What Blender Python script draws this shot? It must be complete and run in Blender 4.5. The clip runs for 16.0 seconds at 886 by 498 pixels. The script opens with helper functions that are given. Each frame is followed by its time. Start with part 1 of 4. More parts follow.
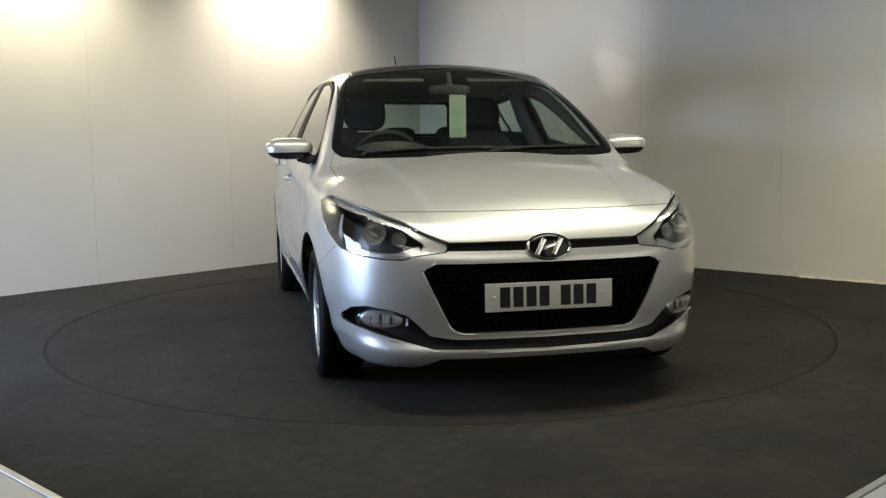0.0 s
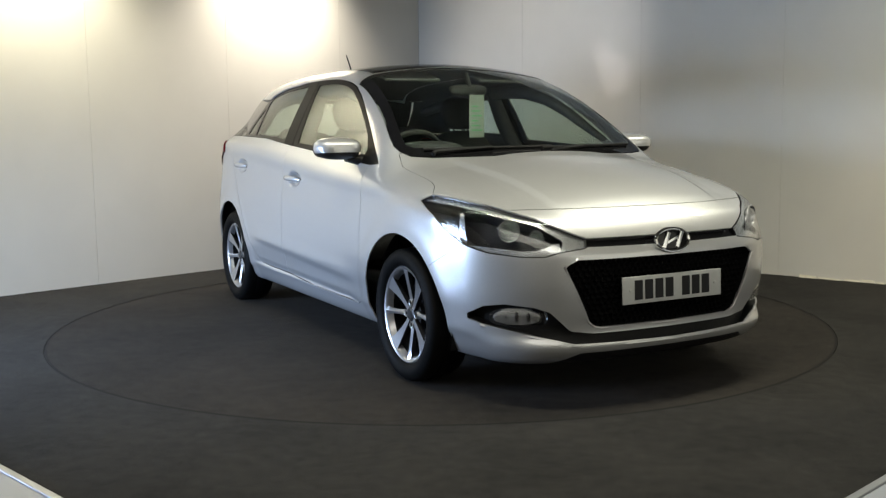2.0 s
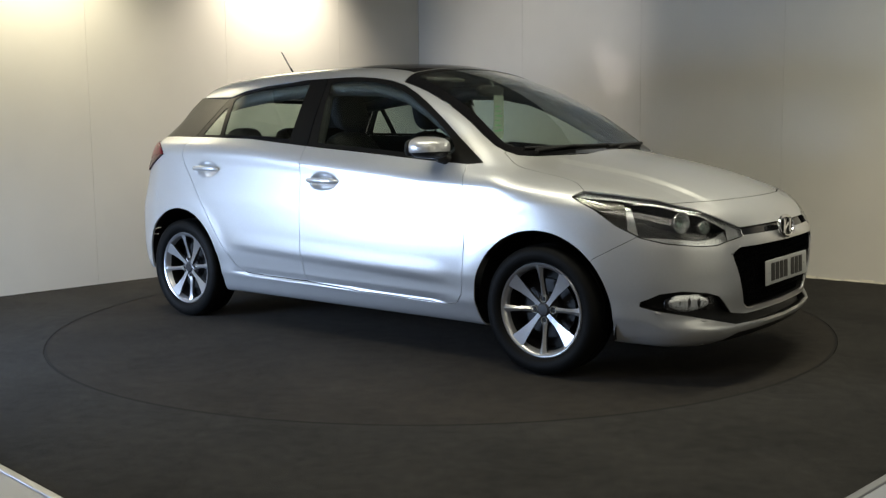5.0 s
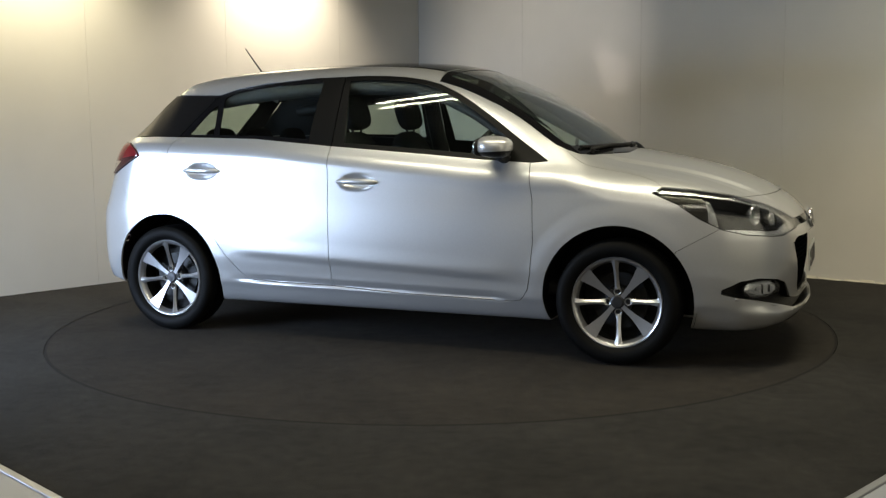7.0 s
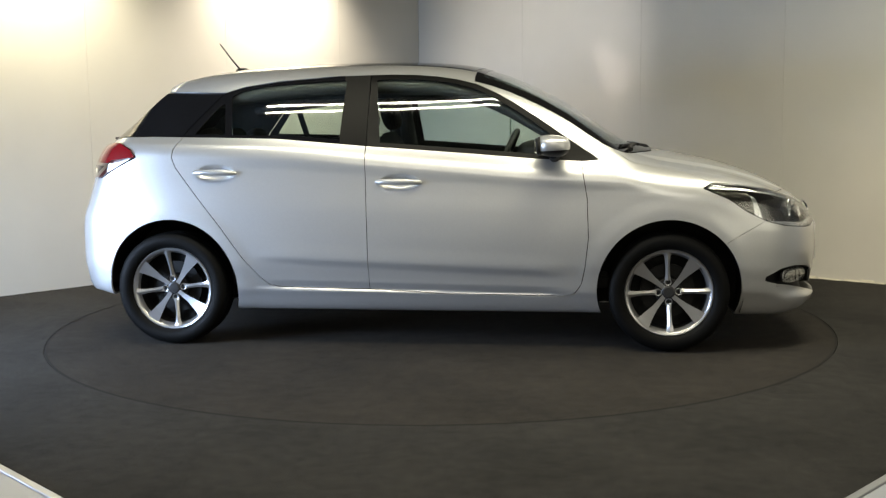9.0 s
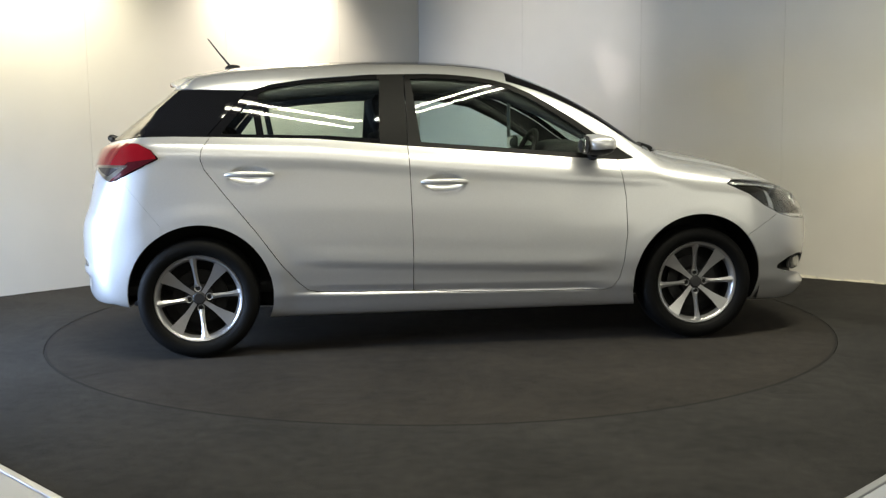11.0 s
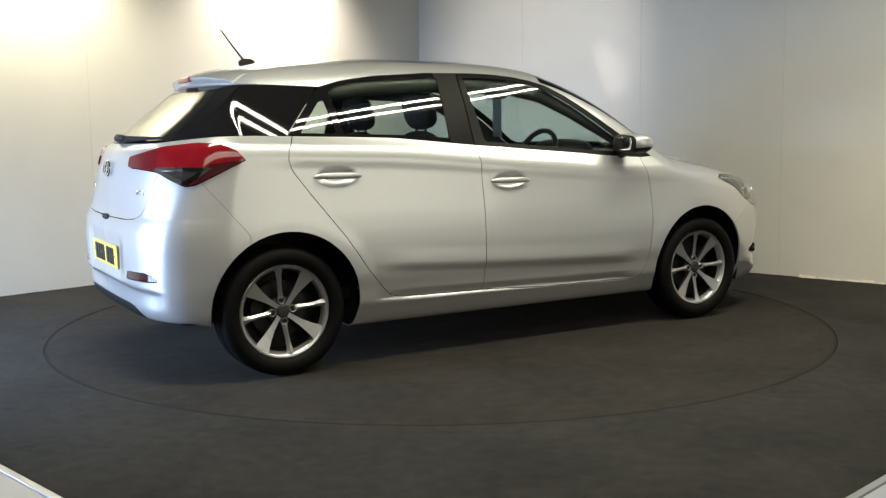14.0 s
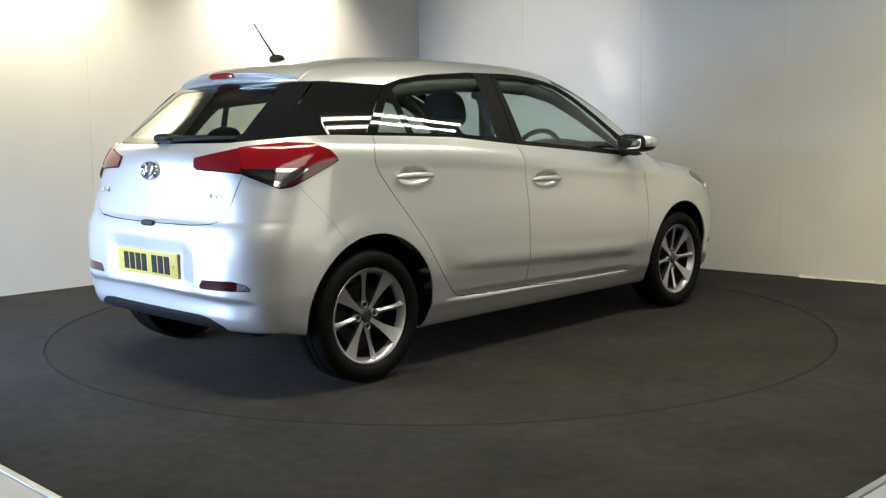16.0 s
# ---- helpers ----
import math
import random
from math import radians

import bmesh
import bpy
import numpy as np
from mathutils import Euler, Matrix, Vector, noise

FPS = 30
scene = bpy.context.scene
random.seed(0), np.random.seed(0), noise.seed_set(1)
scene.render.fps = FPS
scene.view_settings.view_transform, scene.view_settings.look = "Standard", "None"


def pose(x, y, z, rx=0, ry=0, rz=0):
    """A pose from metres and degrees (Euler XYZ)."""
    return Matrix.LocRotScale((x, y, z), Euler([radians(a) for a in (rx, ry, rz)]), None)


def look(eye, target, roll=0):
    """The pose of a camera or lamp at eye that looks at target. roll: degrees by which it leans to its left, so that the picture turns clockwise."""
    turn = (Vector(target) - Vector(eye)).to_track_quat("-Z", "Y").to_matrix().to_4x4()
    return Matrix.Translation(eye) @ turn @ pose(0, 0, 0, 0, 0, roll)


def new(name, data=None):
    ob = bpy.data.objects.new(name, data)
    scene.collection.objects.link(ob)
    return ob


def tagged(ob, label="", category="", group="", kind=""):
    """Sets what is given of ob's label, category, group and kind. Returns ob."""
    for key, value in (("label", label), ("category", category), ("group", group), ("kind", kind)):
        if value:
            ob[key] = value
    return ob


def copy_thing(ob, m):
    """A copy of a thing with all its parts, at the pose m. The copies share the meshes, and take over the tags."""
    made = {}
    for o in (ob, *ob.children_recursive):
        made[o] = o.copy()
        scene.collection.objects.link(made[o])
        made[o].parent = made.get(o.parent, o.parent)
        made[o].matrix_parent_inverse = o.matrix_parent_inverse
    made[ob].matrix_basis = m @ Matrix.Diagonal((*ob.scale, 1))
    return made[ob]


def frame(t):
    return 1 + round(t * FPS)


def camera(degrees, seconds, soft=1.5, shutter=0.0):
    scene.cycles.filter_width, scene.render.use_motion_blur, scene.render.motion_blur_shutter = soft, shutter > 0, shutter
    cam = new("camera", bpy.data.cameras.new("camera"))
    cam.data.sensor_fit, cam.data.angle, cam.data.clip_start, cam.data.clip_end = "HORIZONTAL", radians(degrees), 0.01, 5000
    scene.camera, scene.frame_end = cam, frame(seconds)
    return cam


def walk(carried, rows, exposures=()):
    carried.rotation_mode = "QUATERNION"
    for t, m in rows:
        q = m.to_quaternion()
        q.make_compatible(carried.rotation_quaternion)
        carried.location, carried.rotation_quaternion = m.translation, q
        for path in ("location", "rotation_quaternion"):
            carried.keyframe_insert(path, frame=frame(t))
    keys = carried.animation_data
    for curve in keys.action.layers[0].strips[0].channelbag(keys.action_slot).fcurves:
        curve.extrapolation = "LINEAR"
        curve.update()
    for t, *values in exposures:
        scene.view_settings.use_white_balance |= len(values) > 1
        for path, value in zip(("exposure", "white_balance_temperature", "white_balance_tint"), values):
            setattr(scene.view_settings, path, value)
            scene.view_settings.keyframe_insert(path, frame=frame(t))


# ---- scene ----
cam = camera(48.04, 16.0, soft=1.3)
EYE = look((0.0, -5.858, 1.10), (0.0184, 0.1015, 0.4009), -0.68)
walk(cam, [(0.0, EYE), (16.0, EYE)], [(t, stops, kelvin, 9) for t, stops, kelvin in ((0.0, 0.08, 7050), (1.5, 0.15, 6850), (3.5, 0.08, 6800), (6.5, -0.34, 7450), (7.0, -0.22, 7500), (8.0, 0.10, 7550), (9.0, 0.33, 7300), (11.5, 0.46, 7000), (12.5, 0.48, 7000), (16.0, 0.46, 6850))])

# ---- world and large lights ----
world = bpy.data.worlds.new("world")
scene.world = world
world.use_nodes = True
world.node_tree.nodes["Background"].inputs[0].default_value = (0.5, 0.55, 0.6, 1)
world.node_tree.nodes["Background"].inputs[1].default_value = 0.0


def lamp(name, kind, eye, target, power, colour, shape="RECTANGLE", size=1.0, size_y=1.0, spot_size=1.0, spot_blend=0.5, shadow_soft_size=0.1, spread=math.pi):
    data = bpy.data.lights.new(name, kind)
    data.energy, data.color = power, colour
    if kind == "AREA":
        data.shape, data.size, data.size_y, data.spread = shape, size, size_y, spread
    else:
        data.spot_size, data.spot_blend, data.shadow_soft_size = spot_size, spot_blend, shadow_soft_size
    ob = new(name, data)
    ob.matrix_world = look(eye, target)
    return ob


# two wall washers over the left wall
lamp("wall_washer_lamp", "SPOT", (-0.95, 2.35, 2.95), (-1.40, 2.70, 2.0), 225, (1.0, 0.92, 0.80), spot_size=radians(107), spot_blend=1.0, shadow_soft_size=0.08)
lamp("wall_washer_lamp", "SPOT", (-2.45, 0.85, 2.95), (-2.85, 1.2, 1.75), 200, (1.0, 0.94, 0.74), spot_size=radians(112), spot_blend=1.0, shadow_soft_size=0.08)
# daylight through the opening beyond the left wall's end
lamp("daylight_lamp", "AREA", (-4.5, -1.7, 0.90), (-2.9, -0.78, 0.05), 128, (0.46, 0.645, 1.0), size=2.2, size_y=1.3, spread=radians(100))
# two louvred fluorescent rows in a V before the turntable
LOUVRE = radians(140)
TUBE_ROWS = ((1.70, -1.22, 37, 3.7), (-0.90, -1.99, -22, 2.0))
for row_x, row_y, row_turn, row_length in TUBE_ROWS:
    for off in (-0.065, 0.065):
        data = bpy.data.lights.new("tube_and_fill_lamp", "AREA")
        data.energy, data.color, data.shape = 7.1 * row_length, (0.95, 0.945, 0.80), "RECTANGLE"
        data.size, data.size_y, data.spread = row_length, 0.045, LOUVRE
        new("tube_and_fill_lamp", data).matrix_world = pose(row_x, row_y, 3.13, 0, 0, row_turn) @ pose(0, off, 0)
# broad fill lamp added out of view at the right to brighten the car's side
lamp("right_fill_lamp", "AREA", (4.3, -4.6, 1.55), (0.0, -0.3, 0.75), 11, (0.97, 0.97, 0.85), size=4.4, size_y=2.2, spread=radians(110))
# unseen wide area lamp added behind the camera, fills the car's near side
lamp("tube_and_fill_lamp", "AREA", (0.0, -5.2, 3.13), (0.0, -4.9, 0.0), 44, (0.98, 0.96, 0.88), size=4.4, size_y=1.5, spread=radians(165))
# two narrow spots that put the patch of light on the right wall
lamp("beam_and_fill_lamp", "SPOT", (-0.1, 0.4, 2.9), (1.475, 2.51, 1.56), 46, (1.0, 0.92, 1.0), spot_size=radians(7.0), spot_blend=0.5, shadow_soft_size=0.01)
lamp("beam_and_fill_lamp", "SPOT", (-0.1, 0.4, 2.9), (1.375, 2.60, 1.74), 46, (1.0, 0.92, 1.0), spot_size=radians(4.2), spot_blend=0.5, shadow_soft_size=0.01)
# wide fill spot, added in place of daylight on the wall near the corner
lamp("beam_and_fill_lamp", "SPOT", (-0.1, 0.4, 2.9), (0.95, 2.96, 1.75), 82, (0.97, 0.95, 0.95), spot_size=radians(48), spot_blend=0.8, shadow_soft_size=0.05)
# warm spot added to brighten the wall's far end, which the car reflects
lamp("warm_fill_lamp", "SPOT", (3.1, -2.0, 2.9), (4.0, 0.4, 0.3), 125, (1.0, 0.86, 0.66), spot_size=radians(60), spot_blend=0.9, shadow_soft_size=0.06)


# ---- materials ----
def material(name):
    m = bpy.data.materials.new(name)
    m.use_nodes = True
    return m, m.node_tree.nodes, m.node_tree.links, m.node_tree.nodes["Principled BSDF"]


def plain(name, colour, rough=0.5, metal=0.0, vary=0.0, scale=8.0, bump=0.0, bump_scale=200.0, coat=0.0, rough_vary=0.0):
    """A surface with variation of colour at two scales and a fine relief."""
    m, nodes, links, b = material(name)
    b.inputs["Roughness"].default_value = rough
    b.inputs["Metallic"].default_value = metal
    b.inputs["Coat Weight"].default_value = coat
    b.inputs["Coat Roughness"].default_value = 0.04
    if colour[0] < 0.035 and not coat:
        b.inputs["Specular IOR Level"].default_value = 0.3 if colour[0] > 0.006 else 0.12
    b.inputs["Base Color"].default_value = (*colour, 1)
    co = nodes.new("ShaderNodeTexCoord")
    if vary:
        big, small = nodes.new("ShaderNodeTexNoise"), nodes.new("ShaderNodeTexNoise")
        big.inputs["Scale"].default_value, small.inputs["Scale"].default_value = scale * 0.12, scale
        big.inputs["Detail"].default_value = small.inputs["Detail"].default_value = 4
        add = nodes.new("ShaderNodeMath")
        add.operation = "ADD"
        ramp = nodes.new("ShaderNodeMapRange")
        ramp.inputs["From Min"].default_value, ramp.inputs["From Max"].default_value = 0.6, 1.4
        ramp.inputs["To Min"].default_value, ramp.inputs["To Max"].default_value = 1 - vary, 1 + vary
        mix = nodes.new("ShaderNodeVectorMath")
        mix.operation = "SCALE"
        mix.inputs[0].default_value = colour
        for n in (big, small):
            links.new(co.outputs["Object"], n.inputs["Vector"])
        links.new(big.outputs["Fac"], add.inputs[0])
        links.new(small.outputs["Fac"], add.inputs[1])
        links.new(add.outputs[0], ramp.inputs["Value"])
        links.new(ramp.outputs["Result"], mix.inputs["Scale"])
        links.new(mix.outputs[0], b.inputs["Base Color"])
        if rough_vary:
            rr = nodes.new("ShaderNodeMapRange")
            rr.inputs["From Min"].default_value, rr.inputs["From Max"].default_value = 0.6, 1.4
            rr.inputs["To Min"].default_value, rr.inputs["To Max"].default_value = rough - rough_vary, rough + rough_vary
            links.new(add.outputs[0], rr.inputs["Value"])
            links.new(rr.outputs["Result"], b.inputs["Roughness"])
    if bump:
        n, bp = nodes.new("ShaderNodeTexNoise"), nodes.new("ShaderNodeBump")
        n.inputs["Scale"].default_value = bump_scale
        n.inputs["Detail"].default_value = 3
        bp.inputs["Strength"].default_value = bump
        bp.inputs["Distance"].default_value = 0.004
        links.new(co.outputs["Object"], n.inputs["Vector"])
        links.new(n.outputs["Fac"], bp.inputs["Height"])
        links.new(bp.outputs["Normal"], b.inputs["Normal"])
    return m


def glass(name, colour, rough=0.0):
    m, nodes, links, b = material(name)
    b.inputs["Base Color"].default_value = (*colour, 1)
    b.inputs["Transmission Weight"].default_value = 1.0
    b.inputs["Roughness"].default_value = rough
    b.inputs["IOR"].default_value = 1.5
    return m


PAINT = plain("silver_paint", (0.65, 0.655, 0.665), 0.36, 0.62, 0.03, 900.0, coat=1.0)
BLACK_GLOSS = plain("black_gloss", (0.008, 0.008, 0.009), 0.03, 0, 0.1, 30)
BLACK_PLASTIC = plain("black_plastic", (0.010, 0.010, 0.0105), 0.5, 0, 0.15, 60, 0.2, 500)
GRILLE_BLACK = plain("grille_black", (0.0045, 0.0045, 0.005), 0.6, 0, 0.15, 60)
BLACK_TRIM = plain("black_trim", (0.0058, 0.0056, 0.0055), 0.42, 0, 0.1, 40)
TRIM_GREY = plain("interior_trim", (0.02, 0.02, 0.021), 0.6, 0, 0.15, 40, 0.3, 400)
FABRIC = plain("seat_fabric", (0.014, 0.014, 0.015), 0.9, 0, 0.25, 120, 0.6, 700)
LINING = plain("roof_lining", (0.055, 0.055, 0.053), 0.9, 0, 0.06, 80)
RUBBER = plain("tyre_rubber", (0.004, 0.004, 0.004), 0.58, 0, 0.25, 40, 0.3, 300)
ALLOY = plain("machined_alloy", (0.56, 0.56, 0.57), 0.30, 0.85, 0.04, 60)
ALLOY_GREY = plain("grey_alloy", (0.055, 0.055, 0.058), 0.38, 0.6, 0.08, 60)
STEEL = plain("brake_steel", (0.035, 0.035, 0.036), 0.5, 0.8, 0.2, 60)
CHROME = plain("chrome", (0.85, 0.85, 0.86), 0.08, 1.0, 0.02, 60)
GLASS = glass("window_glass", (0.80, 0.90, 0.84))
DARK_GLASS = glass("rear_glass", (0.62, 0.70, 0.66))
LAMP_GLASS = glass("lamp_glass", (0.97, 0.98, 0.98))
RED_GLASS = plain("red_lens", (0.21, 0.006, 0.011), 0.12, 0, 0.12, 25, coat=1.0)
LAMP_CHROME = plain("lamp_chrome", (0.60, 0.61, 0.62), 0.22, 0.9, 0.04, 30)
SMOKE = plain("smoked_lens", (0.06, 0.05, 0.05), 0.2, 0.5, 0.1, 25, coat=1.0)
INDICATOR = plain("indicator_chrome", (0.11, 0.108, 0.10), 0.18, 1.0, 0.15, 60)
MID_RED = plain("mid_red_lens", (0.15, 0.006, 0.012), 0.12, 0, 0.12, 25, coat=1.0)
LAMP_DARK = plain("lamp_grey", (0.022, 0.022, 0.024), 0.25, 0.1, 0.1, 30)
DARK_RED = plain("dark_red_lens", (0.06, 0.006, 0.010), 0.12, 0, 0.12, 25, coat=1.0)
WHITE_PLATE = plain("white_plate", (0.60, 0.61, 0.60), 0.35, 0, 0.03, 30)
YELLOW_PLATE = plain("yellow_plate", (0.72, 0.56, 0.12), 0.35, 0, 0.03, 30)
PLATE_INK = plain("plate_ink", (0.015, 0.015, 0.017), 0.4)
PAPER = plain("paper_tag", (0.15, 0.17, 0.15), 0.7, 0, 0.05, 40)
GREEN_INK = plain("green_ink", (0.05, 0.22, 0.09), 0.7, 0, 0.1, 40)
WALL_PAINT = plain("white_wall_paint", (0.75, 0.735, 0.69), 0.42, 0, 0.035, 3.0, 0.10, 90, rough_vary=0.08)
CARPET = plain("dark_carpet", (0.0235, 0.022, 0.0198), 0.95, 0, 0.55, 16.0, 0.9, 420)
CARPET_DISC = plain("dark_disc_carpet", (0.0235, 0.0200, 0.0165), 0.95, 0, 0.55, 14.0, 0.9, 420)
CEILING_PAINT = plain("dark_ceiling_paint", (0.12, 0.12, 0.115), 0.8, 0, 0.1, 4.0)
RING_DARK = plain("ring_dark", (0.010, 0.009, 0.008), 0.95)
KERB_WHITE = plain("white_board", (0.36, 0.38, 0.42), 0.35, 0, 0.05, 6.0)
KERB_METAL = plain("aluminium_edge", (0.42, 0.43, 0.45), 0.3, 0.7, 0.05, 20.0)
CREAM = plain("cream_edging", (0.70, 0.67, 0.56), 0.6, 0, 0.25, 40)
CASING = plain("white_casing", (0.6, 0.6, 0.6), 0.5, 0, 0.04, 10)


# ---- mesh helpers ----
def mesh_object(name, verts, faces, mats, parent=None, smooth=True, index=None, normals=None, label=""):
    me = bpy.data.meshes.new(name)
    me.from_pydata([tuple(map(float, v)) for v in verts], [], [tuple(map(int, f)) for f in faces])
    for m in (mats if isinstance(mats, (list, tuple)) else [mats]):
        me.materials.append(m)
    me.polygons.foreach_set("use_smooth", [smooth] * len(me.polygons))
    if index is not None:
        me.polygons.foreach_set("material_index", [int(i) for i in index])
    me.update()
    if normals is not None:
        me.normals_split_custom_set_from_vertices([tuple(map(float, n)) for n in normals])
    ob = new(name, me)
    ob.parent = parent
    return tagged(ob, label)


def part(name, bm, mat, parent=None, label="", smooth=True):
    me = bpy.data.meshes.new(name)
    bm.normal_update()
    bm.to_mesh(me)
    bm.free()
    for m in (mat if isinstance(mat, (list, tuple)) else [mat]):
        me.materials.append(m)
    if smooth:
        me.polygons.foreach_set("use_smooth", [True] * len(me.polygons))
        me.set_sharp_from_angle(angle=radians(38))
    ob = new(name, me)
    ob.parent = parent
    return tagged(ob, label)


def box(bm, lo, hi, bevel=0.0, turn=None):
    got = bmesh.ops.create_cube(bm, size=1.0)["verts"]
    for v in got:
        v.co = Vector([lo[i] + (v.co[i] + 0.5) * (hi[i] - lo[i]) for i in range(3)])
    if bevel:
        edges = list({e for v in got for e in v.link_edges})
        got = list({v for f in bmesh.ops.bevel(bm, geom=edges, offset=bevel, segments=3, affect="EDGES", profile=0.6)["faces"] for v in f.verts} | {v for v in got if v.is_valid})
    if turn is not None:
        bmesh.ops.transform(bm, matrix=turn, verts=got)
    return got


def tube(bm, path, radius, sides=10):
    rings = []
    for i, p in enumerate(path):
        a, b = Vector(path[max(i - 1, 0)]), Vector(path[min(i + 1, len(path) - 1)])
        q = (b - a).to_track_quat("Z", "Y")
        r = radius[i] if isinstance(radius, (list, tuple)) else radius
        rings.append([bm.verts.new(Vector(p) + q @ Vector((r * math.cos(k * math.tau / sides), r * math.sin(k * math.tau / sides), 0))) for k in range(sides)])
    for a, b in zip(rings, rings[1:]):
        for k in range(sides):
            bm.faces.new((a[k], a[(k + 1) % sides], b[(k + 1) % sides], b[k]))
    bm.faces.new(rings[0][::-1])
    bm.faces.new(rings[-1])


def lathe(bm, profile, sides=64, closed=False):
    """Turns (radius, y) pairs round the y axis."""
    rings = [[bm.verts.new((r * math.cos(k * math.tau / sides), y, r * math.sin(k * math.tau / sides))) for k in range(sides)] for r, y in profile]
    pairs = list(zip(rings, rings[1:])) + ([(rings[-1], rings[0])] if closed else [])
    for a, b in pairs:
        for k in range(sides):
            bm.faces.new((a[k], b[k], b[(k + 1) % sides], a[(k + 1) % sides]))


# ---- the room ----
CORNER, LEFT, RIGHT = Vector((-0.18, 3.95, 0)), Vector((-2.89, -2.95, 0)).normalized(), Vector((2.81, -2.45, 0)).normalized()
ROOM_H = 3.2


def wall(name, a, b, label, thick=0.12, joints=()):
    """A wall from a to b, its inner face on the line; panels with open joints as its pieces."""
    a, b = Vector(a), Vector(b)
    way = (b - a).normalized()
    out = Vector((way.y, -way.x, 0))
    if out.dot((a + b) / 2) < 0:
        out = -out
    bm = bmesh.new()
    box(bm, (0, 0.012, -0.05), ((b - a).length, thick, ROOM_H))
    m = Matrix.Identity(4)
    for i in range(3):
        m[i][0], m[i][1], m[i][2], m[i][3] = way[i], out[i], (0, 0, 1)[i], a[i]
    bmesh.ops.transform(bm, matrix=m, verts=bm.verts)
    bmesh.ops.recalc_face_normals(bm, faces=bm.faces)
    ob = tagged(part(name, bm, CEILING_PAINT, None, "", False), label, "wall", kind="structure")
    stops = [0.0, *joints, (b - a).length]
    for s0, s1 in zip(stops, stops[1:]):
        bm = bmesh.new()
        box(bm, (s0 + (0.0008 if s0 else 0), 0, 0.0), (s1 - 0.0008, 0.012, ROOM_H - 0.01), 0.0006)
        bmesh.ops.transform(bm, matrix=m, verts=bm.verts)
        bmesh.ops.recalc_face_normals(bm, faces=bm.faces)
        part("panel", bm, WALL_PAINT, ob, "", False)
    return ob


L_END, R_END = CORNER + LEFT * 6.2, CORNER + RIGHT * 7.4
wall("wall_left", L_END, CORNER, "white painted panel wall washed by spotlights", joints=[6.2 - d for d in (5.8, 4.6, 3.4, 2.2, 1.0)])
wall("wall_right", CORNER, R_END, "white painted panel wall with upright joints", joints=(1.244, 2.433, 3.625, 4.82, 6.01))
F_L, F_R = Vector((-6.0, -7.6, 0)), Vector((6.0, -7.6, 0))
wall("wall_front", F_L, F_R, "plain grey wall behind the camera")
wall("wall_side_right", R_END, F_R, "plain grey side wall")
wall("wall_side_left", F_L, L_END, "plain side wall with the daylight opening")


def flat_ring(name, inner, outer, z, mat, label):
    """A round floor sheet with a round hole and a short skirt at the hole's rim."""
    n = 96
    verts, faces = [], []
    for k in range(n):
        c, d = math.cos(k * math.tau / n), math.sin(k * math.tau / n)
        verts += [(inner * c, inner * d, z), (outer * c, outer * d, z), (inner * c, inner * d, z - 0.06)]
    for k in range(n):
        a, b = 3 * k, 3 * ((k + 1) % n)
        faces += [(a, a + 1, b + 1, b), (a + 2, a, b, b + 2)]
    ob = mesh_object(name, verts, faces, mat, smooth=False)
    return tagged(ob, label, "floor", kind="structure")


TABLE_R = 2.205
flat_ring("floor", TABLE_R + 0.004, 11.0, 0.0, CARPET, "dark grey carpeted studio floor")
bm = bmesh.new()
bmesh.ops.create_grid(bm, x_segments=1, y_segments=1, size=10)
for v in bm.verts:
    v.co.z = -0.07
tagged(part("pit", bm, BLACK_PLASTIC, None, "", False), "dark pit floor below the turntable gap", "floor", kind="structure")
bm = bmesh.new()
box(bm, (-10, -10, ROOM_H), (10, 10, ROOM_H + 0.1))
tagged(part("ceiling", bm, CEILING_PAINT, None, "", False), "dark painted ceiling", "ceiling", kind="structure")

turntable = tagged(new("turntable"), "round carpeted turntable flush with the studio floor", "turntable")
bm = bmesh.new()
got = bmesh.ops.create_cone(bm, cap_ends=True, segments=128, radius1=TABLE_R, radius2=TABLE_R, depth=0.05)["verts"]
bmesh.ops.translate(bm, vec=(0, 0, -0.026), verts=got)
bmesh.ops.bevel(bm, geom=[e for e in bm.edges if all(v.co.z > -0.01 for v in e.verts)], offset=0.004, segments=2, affect="EDGES")
part("disc", bm, CARPET_DISC, turntable)
bm = bmesh.new()
n = 128
for k in range(n):
    a, c = k * math.tau / n, (k + 1) * math.tau / n
    bm.faces.new([bm.verts.new((r * math.cos(t), r * math.sin(t), z)) for r, t, z in ((TABLE_R - 0.012, a, 0.0), (TABLE_R + 0.001, a, -0.001), (TABLE_R + 0.001, c, -0.001), (TABLE_R - 0.012, c, 0.0))])
    bm.faces.new([bm.verts.new((r * math.cos(t), r * math.sin(t), z)) for r, t, z in ((TABLE_R + 0.001, a, -0.001), (TABLE_R + 0.001, a, -0.05), (TABLE_R + 0.001, c, -0.05), (TABLE_R + 0.001, c, -0.001))])
bmesh.ops.remove_doubles(bm, verts=bm.verts, dist=1e-5)
bmesh.ops.recalc_face_normals(bm, faces=bm.faces)
part("edge_ring", bm, RING_DARK, turntable, "dark edge ring")


